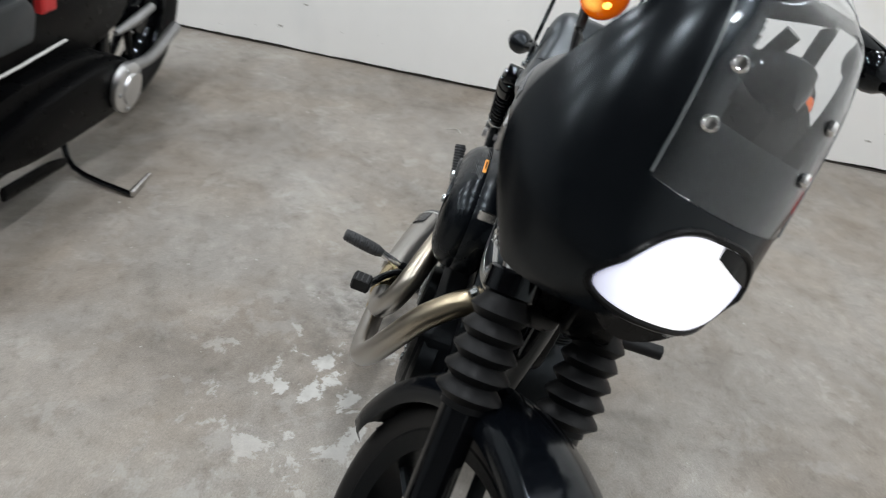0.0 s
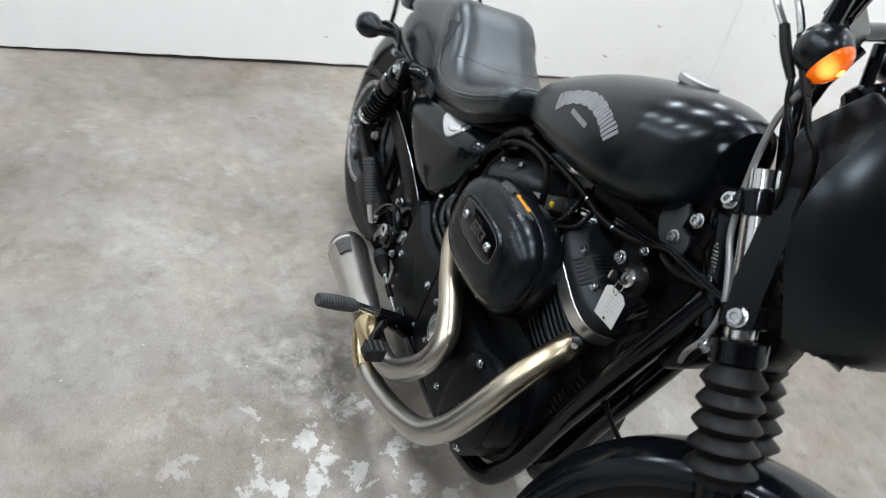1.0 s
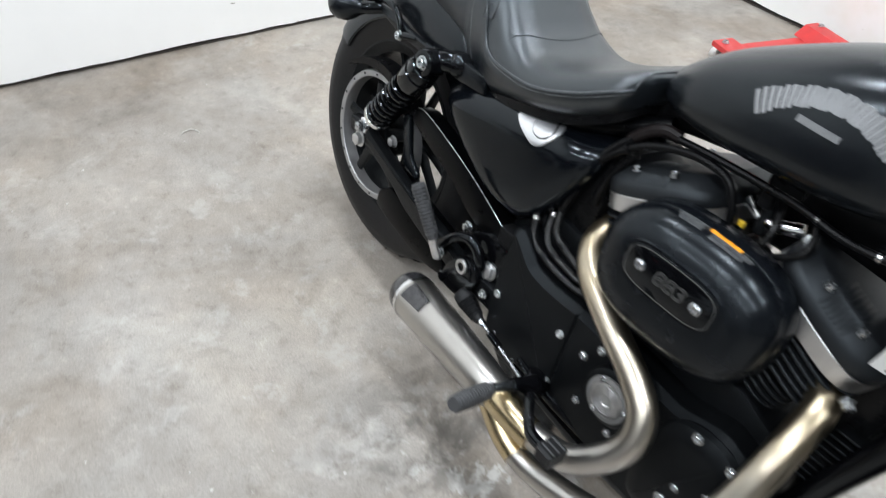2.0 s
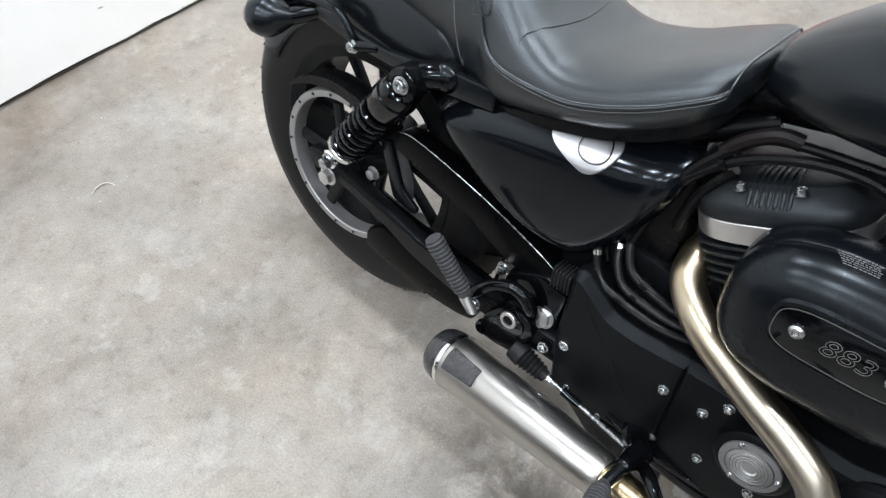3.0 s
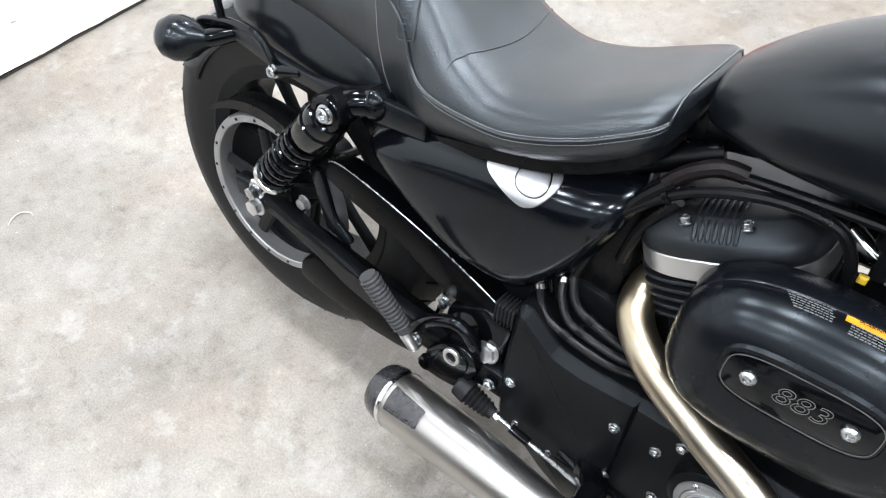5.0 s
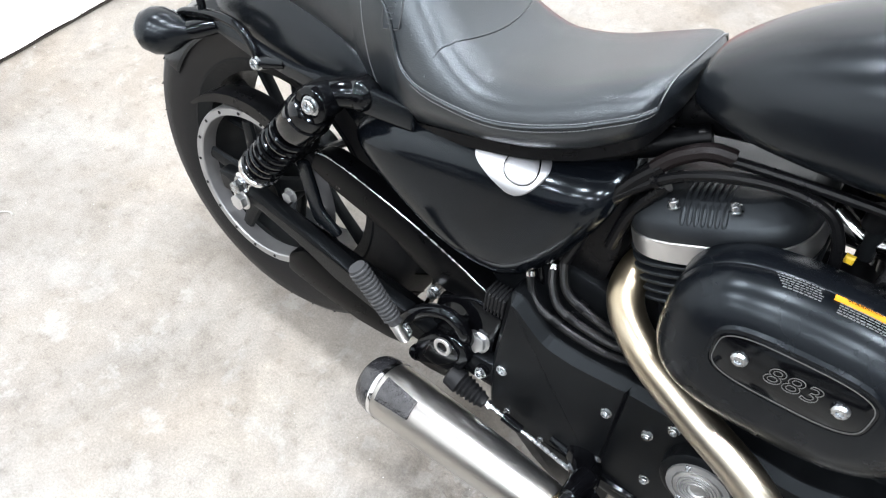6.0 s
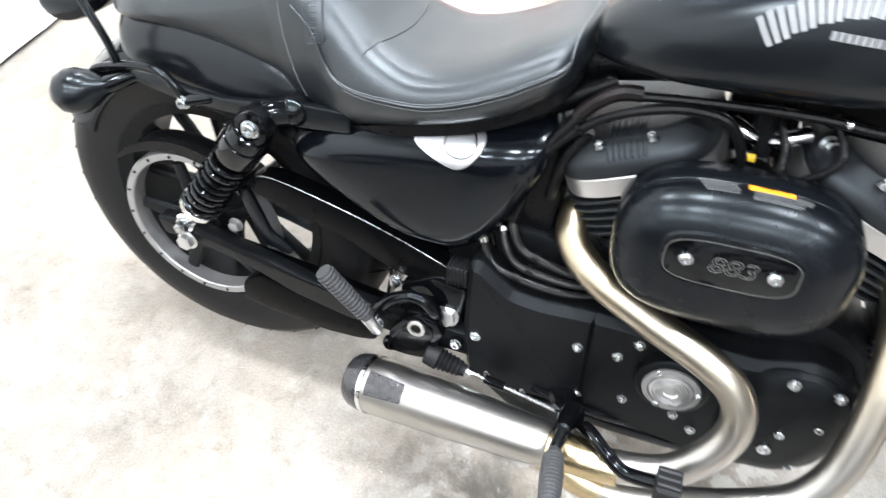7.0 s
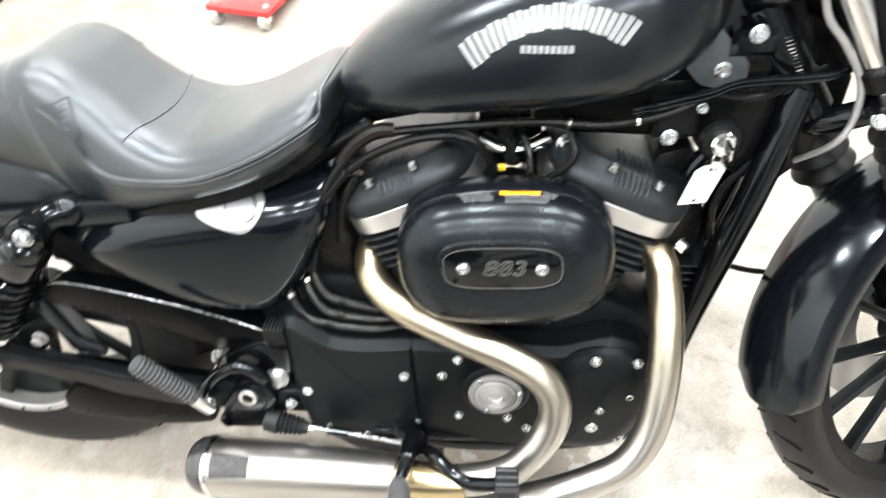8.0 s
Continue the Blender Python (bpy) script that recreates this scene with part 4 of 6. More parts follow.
part("cam_nose", Shape().loft(dome(fillet([(.89, .155), (.875, .25), (.90, .345), (.965, .366), (1.015, .350), (1.043, .30), (1.032, .225), (.985, .158)], .03), [(-.12, 0), (-.150, 0), (-.158, .004), (-.166, .018), (-.168, .03)])), WRINKLE, engine, "black raised case nose", sharp=25)
part("cone_cover", Shape().lathe([(0, .062), (.028, .060), (.034, .052), (.036, .03)], (.998, -.118, .285), (0, -1, 0), 40), WRINKLE, engine)
derby = part("timer_cover", Shape().lathe([(0, .050), (.020, .049), (.024, .043)], (.811, -.151, .293), (0, -1, 0), 44), WRINKLE, engine, "round black cover")
part("timer_ring", Shape().lathe([(0, .039), (.003, .0385), (.004, .031), (.001, .030)], (.811, -.175, .293), (0, -1, 0), 44), PULLEY, derby, "bare aluminium ring")
part("timer_disc", Shape().lathe([(0, .030), (.005, .029), (.006, .010), (.004, .009)], (.811, -.175, .293), (0, -1, 0), 36), ALU, derby, "bare aluminium centre disc")
for k in range(4):
    part("disc_ring", Shape().lathe([(.0050, .0245 - k * .004), (.0066, .0243 - k * .004), (.0066, .0233 - k * .004), (.0050, .0225 - k * .004)], (.811, -.175, .293), (0, -1, 0), 36, False), PULLEY, derby)
for k in range(3):
    a = 2.2 + k * 2.09
    part("screw", Shape().bolt((.811 + .035 * math.cos(a), -.178, .293 + .035 * math.sin(a)), (0, -1, 0), .0035, .003), ZINC, derby)
for x, y, z, r in ((.526, -.150, .270, .0085), (.677, -.152, .303, .006), (.733, -.153, .306, .006), (.758, -.153, .339, .006), (.753, -.153, .223, .0055), (.688, -.153, .204, .0055), (.826, -.153, .219, .0055), (.855, -.153, .197, .0055), (.950, -.166, .352, .0065), (1.007, -.160, .342, .0065),
                   (1.001, -.163, .281, .0055), (.960, -.166, .255, .0065), (.950, -.166, .218, .0095), (.991, -.158, .187, .0075), (.957, -.150, .163, .009), (.606, -.152, .174, .0036), (.547, -.152, .192, .0036)):
    part("case_bolt", Shape().bolt((x, y, z), (0, -1, 0), r, .006), ZINC, engine)
part("engine_mount_bolt", Shape().bolt((.474, -.1345, .277), (0, -1, .25), .0145, .010, True), ALU, bike, "large zinc bolt")

CRANK = Vector((.835, 0, .300))


def cylinder(tilt, off, lift, label):
    """One barrel with fins, head, bright spacer and rocker cover."""
    m = Matrix.Translation(CRANK) @ Matrix.Rotation(radians(tilt), 4, "Y") @ Matrix.Translation((off, 0, lift))
    barrel = Shape().lathe([(.06, .062), (.27, .062)], (0, 0, 0), (0, 0, 1), 24)
    ob = part("cylinder", barrel, WRINKLE, bike, label, m=m)
    for k in range(15):
        v = .105 + k * .0122
        a = .082 if k < 9 else .101
        s = Shape().loft([[Vector((x, y, v + o)) for x, y in oval(0, 0, a - e, (.086 if k < 9 else .103) - e, 5, 36)] for o, e in ((0, .001), (.001, 0), (.0038, 0), (.0048, .001))])
        part("fin", s, ROCKER, ob, m=m)
    def stadium(w, h, v, e=0.0):
        return [Vector((x, y, v)) for x, y in oval(0, 0, w - e, h - e, 3.6, 44)]
    part("rocker_spacer", Shape().loft([stadium(.102, .112, .279, .001), stadium(.102, .112, .280), stadium(.102, .112, .3045), stadium(.102, .112, .3055, .001)]), ALU, ob, "machined bright rocker box spacer", m=m)
    rock = part("rocker_cover", Shape().loft([stadium(.101, .111, .306), stadium(.102, .112, .308), stadium(.101, .111, .326), stadium(.098, .107, .331), stadium(.090, .092, .348), stadium(.088, .089, .3495), stadium(.084, .082, .3505), stadium(.060, .064, .351)]), ROCKER, ob, "black textured rocker cover", m=m, sharp=50)
    for k in range(7):
        u = -.0215 + k * .0072
        part("rib", Shape().sweep([(u, -.050, .3515), (u, -.078, .3510), (u, -.094, .3420), (u, -.105, .3320), (u, -.108, .3270)], [.002, .0034, .0036, .0034, .002], 8, smooth=3), ROCKER, rock, m=m)
    for u in (-.034, .034):
        for y in (-.086, .086):
            part("cover_bolt", Shape().bolt((u * .94, y * 1.13, .343), (0, 0, 1), .0055, .008), ZINC, rock, m=m)
    return ob


cylinder(-22.5, -.0210, -.001, "rear cylinder with black cooling fins and bright band")
cylinder(25.0, .014, -.007, "front cylinder with black cooling fins and bright band")
part("intake_manifold", Shape().sweep([(.77, 0, .50), (.835, -.03, .52), (.90, 0, .50)], .03, 16, smooth=5), PLASTIC, bike)
part("fuel_rail", Shape().box((.835, .03, .615), (.085, .06, .10), .008), PLASTIC, bike)
part("rail_tube", Shape().sweep([(.80, -.03, .625), (.84, -.05, .617), (.885, -.04, .63)], .010, 14, smooth=4), CHROME, bike, "bright metal fuel pipe")
part("rail_end", Shape().bolt((.905, -.055, .628), (.3, -1, .2), .009, .012), ZINC, bike)
part("injector", Shape().sweep([(.835, -.045, .655), (.838, -.055, .60)], [.011, .009], 12), WRINKLE, bike)
part("throttle_body", Shape().sweep([(.835, -.02, .53), (.835, -.12, .535)], .045, 20), PLASTIC, bike)
for k, (x0, x1) in enumerate(((.79, .735), (.81, .77), (.86, .90), (.88, .945))):
    part("pushrod_tube", Shape().sweep([(x0, -.085, .37), (x1, -.08, .53)], .009, 12), GLOSS, bike)

# air cleaner
AC = oval(.828, .520, .137, .098, 2.7, 64)
air = part("air_cleaner", Shape().loft(dome(AC, [(-.105, .012), (-.112, .003), (-.116, 0), (-.150, 0), (-.152, .0015), (-.154, 0), (-.168, .002), (-.182, .009), (-.192, .020), (-.199, .034), (-.2025, .050), (-.203, .056)])), AIRBOX, bike, "satin black oval air cleaner cover", sharp=60)
PLATE = oval(.826, .541, .074, .033, 3.4, 48)
part("cover_lip", Shape().loft([[Vector((x, y, z)) for x, z in inset(PLATE, d)] for y, d in ((-.200, -.006), (-.2045, -.004), (-.2045, -.0005), (-.2, .0)) ], True, False), AIRBOX, air)
plate = part("cover_plate", Shape().loft(dome(PLATE, [(-.199, 0), (-.2040, 0), (-.2046, .001)])), GLOSS, air, "gloss black inset plate with number")
part("plate_line", Shape().loft([[Vector((x, y, z)) for x, z in inset(PLATE, d)] for y, d in ((-.2043, .0025), (-.2051, .0025), (-.2051, .0036), (-.2043, .0036))], True, False), FADED, plate)
for x, z in ((.779, .542), (.873, .540)):
    part("plate_screw", Shape().lathe([(0, .0084), (.003, .0082), (.0055, .0058), (.0055, .0040), (.0030, .0036)], (x, -.2045, z), (0, -1, 0), 20), ZINC, plate, "bright domed screw")
words("883", .030, pose(.828, -.2056, .541, 90, 0, 0), FADED, plate, outline=.00045, fit_width=.051, slant=.18)
# warning label on the upper edge
def on_cover(u, v, o):
    """A place on the cover's upper rim: u along it, v towards the rim's front."""
    y = -.166 + v
    return Vector((.828 + u, y, .520 + .098 * (1 - abs(u / .137) ** 2.7) ** (1 / 2.7) + o - max(0, (-y - .15)) ** 1.5 * .9))


def label_patch(u0, u1, v0, v1, o=.0012):
    n = 8 if u1 - u0 > .01 else 2
    rows_ = [[on_cover(u0 + (u1 - u0) * i / n, v, d) for i in range(n + 1)] + [on_cover(u1 - (u1 - u0) * i / n, v, d - .0012) for i in range(n + 1)] for v, d in ((v0, o), (v1, o))]
    return Shape().loft(rows_)


warn = part("warning_label", label_patch(-.004, .043, .0045, .0110, .0016), ORANGE, air, "orange warning label")
words("WARNING", .0048, pose(.828 + .021, -.1582, .520 + .1005, 0, 0, 0), PLASTIC, warn, depth=.0002, fit_width=.030)
text = random.Random(3)
for k in range(6):
    for u0, u1 in ((-.056 + .002 * k, -.012), (.002 if k else .046, .066 - .003 * k)):
        v, u = .0110 - .0029 * k - (.004 if u0 > -.01 else 0), u0
        while u < u1 - .003:
            w = text.uniform(.0015, .0048)
            part("label_line", label_patch(u, min(u + w, u1), v, v + .0004, .0007), GREYTEXT, air)
            u += w + .0010

# exhaust
part("front_exhaust_pipe", Shape().sweep([(1.010, -.06, .490), (1.032, -.095, .472), (1.037, -.125, .450), (1.039, -.165, .402), (1.035, -.195, .342), (1.022, -.222, .277), (.992, -.240, .228), (.945, -.248, .198), (.88, -.252, .168), (.80, -.254, .142), (.745, -.254, .138), (.705, -.252, .150)], .0225, 26, smooth=8), PIPE, bike, "brushed steel front exhaust pipe with straw heat tint")
part("rear_exhaust_pipe", Shape().sweep([(.654, -.040, .494), (.637, -.070, .474), (.643, -.108, .452), (.686, -.146, .432), (.765, -.175, .406), (.840, -.195, .380), (.882, -.208, .350), (.893, -.222, .308), (.874, -.237, .262), (.830, -.249, .217), (.765, -.254, .200), (.69, -.250, .192)], .0225, 26, smooth=8), PIPE, bike, "brushed steel rear exhaust pipe with straw heat tint")
part("pipe_collector", Shape().sweep([(.770, -.256, .198), (.72, -.253, .194), (.66, -.246, .190)], [.0245, .027, .029], 22, smooth=4), GOLDSTEEL, bike, "heat-tinted steel collector")
part("lower_collector", Shape().sweep([(.752, -.255, .138), (.712, -.253, .148), (.668, -.248, .172), (.640, -.246, .188)], [.0240, .0245, .0250, .020], 20, smooth=4), GOLDSTEEL, bike, "straw-tinted lower collector tube")
part("exhaust_flange_nut", Shape().bolt((1.052, -.104, .505), (.6, -.6, -.3), .0075, .012, True), ZINC, bike)
MUF_A, MUF_B = Vector((.672, -.250, .196)), Vector((.344, -.200, .148))
axis_m = (MUF_B - MUF_A).normalized()
lm = (MUF_B - MUF_A).length
muffler = part("muffler", Shape().lathe([(0, .029), (.01, .033), (.06, .0365), (.16, .042), (lm - .06, .0465), (lm - .032, .047), (lm - .03, .0455)], MUF_A, axis_m, 40), STEEL, bike, "brushed steel tapered muffler")
part("muffler_end_cap", Shape().lathe([(lm - .032, .0462), (lm - .028, .0480), (lm - .004, .0445), (lm + .004, .040), (lm + .004, .030), (lm - .03, .028)], MUF_A, axis_m, 40, False), CARBON, muffler, "carbon fibre end cap")
part("muffler_band", Shape().lathe([(lm - .036, .0476), (lm - .030, .0484), (lm - .027, .0478)], MUF_A, axis_m, 40, False), CHROME, muffler)
uu = (Vector((0, -1, 1.35)) - axis_m * Vector((0, -1, 1.35)).dot(axis_m)).normalized()
vv = axis_m.cross(uu)
bad = []
for a, w in ((lm - .044, .42), (lm - .108, .32)):
    bad.append([MUF_A + axis_m * a + (.0484 if o else .044) * (math.cos(t) * uu + math.sin(t) * vv) for o in (1, 0) for t in ([(-w + 2 * w * i / 6) for i in range(7)] if o else [(w - 2 * w * i / 6) for i in range(7)])])
part("muffler_badge", Shape().loft(bad), mat("dark_etched_steel", (0.10, 0.10, 0.105), 0.22, 1.0, vary=0.5, noise_scale=90, bump=0.5, bump_scale=160), muffler, "dark embossed metal badge")

# foot controls
part("peg_bracket", Shape().sweep([(.655, -.13, .185), (.680, -.165, .190), (.690, -.198, .212)], [.024, .023, .019], 14, smooth=4), GLOSS, bike)
peg = part("foot_peg", Shape().sweep([(.682, -.286, .239), (.683, -.294, .241), (.685, -.316, .245), (.691, -.364, .257), (.693, -.379, .260)], [.0085, .0115, .0140, .0135, .0115], 18), PEGRUBBER, bike, "black rubber foot peg on a bright stem")
part("peg_stem", Shape().sweep([(.685, -.238, .225), (.682, -.288, .240)], [.0100, .0092], 14), CHROME, peg, "bright metal stem")
part("peg_knuckle", Shape().sweep([(.690, -.195, .213), (.687, -.215, .219), (.684, -.242, .227)], [.0170, .0160, .0125], 16), GLOSS, peg)
for k in range(13):
    t = k / 12
    r = .0128 + .0028 * math.sin(math.pi * (.15 + t * .75))
    part("peg_rib", Shape().lathe([(0, r - .001), (.001, r), (.0034, r), (.0044, r - .001)], Vector((.683 + t * .0100, -.298 - t * .074, .2420 + t * .0165)), (.13, -1, .21), 18), PEGRUBBER, peg)
pedal = part("brake_pedal", Shape().sweep([(.685, -.160, .185), (.697, -.20, .203), (.720, -.235, .234), (.745, -.260, .234), (.766, -.275, .229), (.785, -.283, .231), (.818, -.291, .243)], .0080, 12, smooth=5, flat=1.2), GLOSS, bike, "black bent brake pedal")
pad = part("pedal_pad", Shape().box((.828, -.300, .258), (.031, .040, .026), .004), RUBBER, pedal, "ribbed black pedal pad")
for k in range(3):
    part("pad_ridge", Shape().box((.828, -.289 - k * .011, .2718), (.027, .003, .002), .0006), PEGRUBBER, pad)
ppeg = part("passenger_peg", Shape().sweep([(.367, -.190, .291), (.314, -.212, .384)], [.0105, .0125], 16), PEGRUBBER, bike, "ribbed dark grey passenger foot peg")
for k in range(14):
    t = k / 14
    part("peg_rib", Shape().lathe([(0, .0122 + .0018 * t), (.0012, .0134 + .0018 * t), (.0030, .0134 + .0018 * t), (.0042, .0122 + .0018 * t)], Vector((.367, -.190, .291)).lerp(Vector((.314, -.212, .384)), .08 + t * .9), (-.58, -.15, .8), 16), PEGRUBBER, ppeg)
part("peg_clevis", Shape().sweep([(.374, -.176, .248), (.366, -.186, .276), (.362, -.192, .298)], [.0105, .0105, .0112], 12, flat=.7), ALU, ppeg, "bare aluminium clevis")
part("peg_plate", Shape().prism(fillet([(.390, .235), (.397, .318), (.455, .350), (.503, .338), (.497, .288), (.497, .222), (.470, .192), (.430, .200)], .010), -.132, -.110, .005), GLOSS, bike, "gloss black peg and cylinder bracket")
cyl = part("master_cylinder", Shape().prism(fillet([(.379, .206), (.388, .243), (.413, .276), (.446, .290), (.466, .283), (.478, .258), (.460, .214), (.446, .196), (.414, .192), (.384, .194)], .008), -.163, -.122, .006), GLOSS, bike, "black rear brake cylinder")
part("cylinder_lug", Shape().lathe([(0, .013), (.010, .013), (.013, .010)], (.386, -.150, .205), (0, -1, 0), 20), GLOSS, cyl)
part("cylinder_lip", Shape().prism(fillet([(.402, .222), (.412, .262), (.444, .280), (.462, .272), (.462, .250), (.430, .218)], .007), -.168, -.160, .0025), GLOSS, cyl)
part("cylinder_cap", Shape().lathe([(0, .0145), (.0040, .0145), (.0050, .0136), (.0050, .0088), (.0005, .0084), (0, .0145)], (.437, -.1675, .270), (0, -1, .08), 30, False), ALU, cyl, "bright ring")
part("cap_plug", Shape().lathe([(0, .0086), (.0022, .0086), (.0016, .004)], (.437, -.1675, .270), (0, -1, .08), 24), PLASTIC, cyl)
part("cylinder_arm", Shape().sweep([(.357, -.158, .240), (.364, -.158, .270), (.392, -.157, .304), (.424, -.155, .320), (.447, -.152, .312), (.460, -.149, .292), (.462, -.140, .275)], [.0115, .0115, .0105, .0100, .0105, .0115, .010], 14, smooth=5), GLOSS, bike, "gloss black arched peg arm")
for x, y, z, r in ((.460, -.166, .222, .0065), (.497, -.158, .247, .0068)):
    part("cylinder_bolt", Shape().bolt((x, y, z), (0, -1, .1), r, .007), ZINC, cyl)
    part("bolt_boss", Shape().sweep([(x, y + .045, z - .01), (x, y + .001, z)], .0105, 14), GLOSS, cyl)
boot = part("rubber_boot", Shape().lathe([(-.012, .0150), (-.010, .0175), (.008, .0190), (.010, .0190)] + [(.013 + k * .0036, .0186 - .0005 * k if k % 2 else .0148 - .0004 * k) for k in range(11)] + [(.056, .0095)], (.462, -.164, .213), (1, -.05, -.22), 22), RUBBER, bike, "ribbed rubber boot")
rod = part("push_rod", Shape().sweep([(.512, -.166, .203), (.557, -.167, .195), (.610, -.169, .186), (.668, -.171, .174)], .0032, 10), ZINC, bike, "thin steel push rod")
part("lock_nut", Shape().lathe([(0, .0068), (.008, .0068)], (.519, -.166, .202), (1, -.03, -.17), 6), ZINC, rod)
part("push_rod_link", Shape().sweep([(.548, -.167, .1965), (.580, -.168, .191)], .0072, 12), GLOSS, rod, "black rod sleeve")
part("peg_nut", Shape().bolt((.390, -.130, .320), (0, -1, .1), .0085, .010, True), ZINC, bike)
part("clevis_bolt", Shape().bolt((.370, -.166, .256), (0, -1, .1), .0085, .007), ZINC, bike)
part("frame_rail", Shape().prism(fillet([(.505, .200), (.535, .142), (.595, .090), (.65, .058), (.72, .062), (.72, .20), (.60, .21)], .010), -.132, -.116, .006), GLOSS, bike, "gloss black lower frame rail")
part("crossover_lever", Shape().sweep([(.62, -.15, .19), (.70, -.155, .178), (.80, -.14, .16)], .008, 10, smooth=4), GLOSS, bike)
part("side_stand", Shape().sweep([(.58, .12, .16), (.62, .20, .11), (.66, .285, .066)], .011, 12, smooth=4), GLOSS, bike, "black side stand, folded out")
part("stand_foot", Shape().box((.667, .292, .060), (.07, .035, .012), .004), GLOSS, bike)
part("left_foot_peg", Shape().sweep([(.695, .16, .258), (.695, .235, .262), (.692, .375, .27)], [.011, .016, .017], 16), RUBBER, bike)

part("oil_tank", Shape().prism(rounded([(.40, .40), (.42, .60), (.60, .62), (.62, .46), (.58, .40)], 1), -.085, .085, .012), PLASTIC, bike, "black box under the seat")
part("gearbox", Shape().prism(rounded([(.46, .17), (.44, .30), (.47, .43), (.60, .45), (.66, .40), (.66, .17)], 1), -.095, .11, .012), WRINKLE, bike, "black gearbox housing")
part("coil_cover", Shape().prism(rounded([(.86, .645), (.87, .70), (1.10, .715), (1.13, .66), (1.06, .63)], 1), -.055, .055, .008), ENAMEL, bike)
part("inner_fender", Shape().loft([[Vector((AXLE_R[0] + rr * math.cos(a), y, AXLE_R[2] + rr * math.sin(a))) for rr, y in ((.338, -.075), (.338, .075), (.332, .075), (.332, -.075))] for a in (radians(-20 + 70 * k / 12) for k in range(13))]), PLASTIC, bike, "black inner mudguard")
part("electrics_panel", Shape().prism(rounded([(1.00, .50), (1.01, .60), (1.085, .62), (1.10, .45), (1.065, .40), (1.035, .42)], 1), -.045, .040, .006), PLASTIC, bike)

part("gearbox_tail", Shape().prism(rounded([(.405, .19), (.40, .33), (.44, .43), (.56, .45), (.58, .18)], 1), -.07, .08, .008), PLASTIC, bike, "black rear of the gearbox")
part("pivot_plate", Shape().prism(fillet([(.40, .235), (.405, .33), (.44, .35), (.50, .36), (.53, .20), (.46, .19)], .02), -.120, -.106, .004), GLOSS, bike, "black pivot plate")
block = part("ribbed_block", Shape().box((.489, -.124, .364), (.034, .026, .030), .004), RUBBER, bike, "ribbed black rubber block")
for k in range(6):
    part("rib", Shape().box((.4755 + k * .0056, -.1245, .3645), (.0028, .030, .034), .001), RUBBER, block)

part("neck_cover", Shape().prism(rounded([(1.045, .80), (1.12, .835), (1.165, .80), (1.205, .68), (1.215, .61), (1.16, .555), (1.09, .60), (1.05, .70)], 1), -.060, .0, .008), PLASTIC, bike, "black cover over the steering neck")

for x, z, r in ((1.108, .773, .008), (1.051, .789, .006), (1.026, .650, .008), (1.060, .687, .005)):
    part("frame_bolt", Shape().bolt((x, -.088, z), (0, -1, .1), r, .008), ZINC, bike)
part("neck_block", Shape().box((1.108, -.070, .760), (.05, .03, .03), .006), GLOSS, bike)
part("coil_block", Shape().box((1.035, -.062, .668), (.055, .045, .045), .006), PLASTIC, bike)
part("horn", Shape().prism(rounded([(1.165, .765), (1.235, .750), (1.268, .66), (1.225, .61), (1.165, .63)], 1), -.005, .055, .008), PLASTIC, bike, "black horn behind the fork")
coil = []
for k in range(12 * 10 + 1):
    a, t = 2 * math.pi * k / 10, k / 120
    coil.append((1.141 + .027 * t + .0055 * math.cos(a), -.072 + .0055 * math.sin(a), .767 - .051 * t + .002 * math.cos(a)))
part("cable_spring", Shape().sweep(coil, .0011, 5), CHROME, bike, "bright wound cable guard")

# hoses and wiring
def hose(name, pts, r, material=RUBBER, label="", m=None):
    return part(name, Shape().sweep(pts, r, 10, smooth=7), material, bike, label, m=m)


for k, line in enumerate(([(.519, -.110, .428), (.530, -.119, .402), (.550, -.126, .388), (.601, -.130, .379), (.657, -.126, .374), (.72, -.10, .372)],
                          [(.543, -.098, .445), (.552, -.112, .424), (.572, -.122, .402), (.612, -.124, .393), (.662, -.118, .386), (.72, -.09, .385)],
                          [(.554, -.095, .470), (.562, -.108, .445), (.578, -.116, .424), (.617, -.118, .411), (.662, -.112, .399), (.73, -.085, .40)])):
    hose("oil_hose", line, .0060, BRAIDED, "black oil hose with braided cover")
    d = Vector(line[1]) - Vector(line[0])
    part("hose_clamp", Shape().lathe([(0, .0075), (.007, .0075)], line[0], d, 14), CHROME, bike)
    d = Vector(line[3]) - Vector(line[2])
    part("hose_sleeve", Shape().sweep([Vector(line[2]).lerp(Vector(line[3]), .35), Vector(line[2]).lerp(Vector(line[3]), .62)], .0072, 12), PLASTIC, bike)
hose("wiring_loom", [(.555, -.10, .45), (.57, -.105, .508), (.585, -.105, .567), (.626, -.10, .615), (.67, -.10, .645), (.73, -.10, .664), (.783, -.10, .662), (.806, -.10, .638), (.815, -.098, .605), (.812, -.09, .57)], .0062, PLASTIC, "black wiring loom")
hose("wiring_loom", [(.59, -.09, .57), (.605, -.09, .61), (.633, -.09, .64), (.67, -.09, .663), (.75, -.09, .672), (.87, -.09, .676), (.947, -.09, .67), (1.017, -.09, .681), (1.065, -.085, .701)], .0055, PLASTIC)
hose("braided_sleeve", [(.622, -.094, .628), (.640, -.092, .650), (.668, -.09, .668), (.692, -.086, .668)], .0095, BRAID, "braided cable sleeve with a red thread")
hose("battery_cable", [(.55, -.095, .46), (.575, -.10, .53), (.60, -.10, .595), (.63, -.095, .635)], .0085, PLASTIC, "cable in black sleeving")
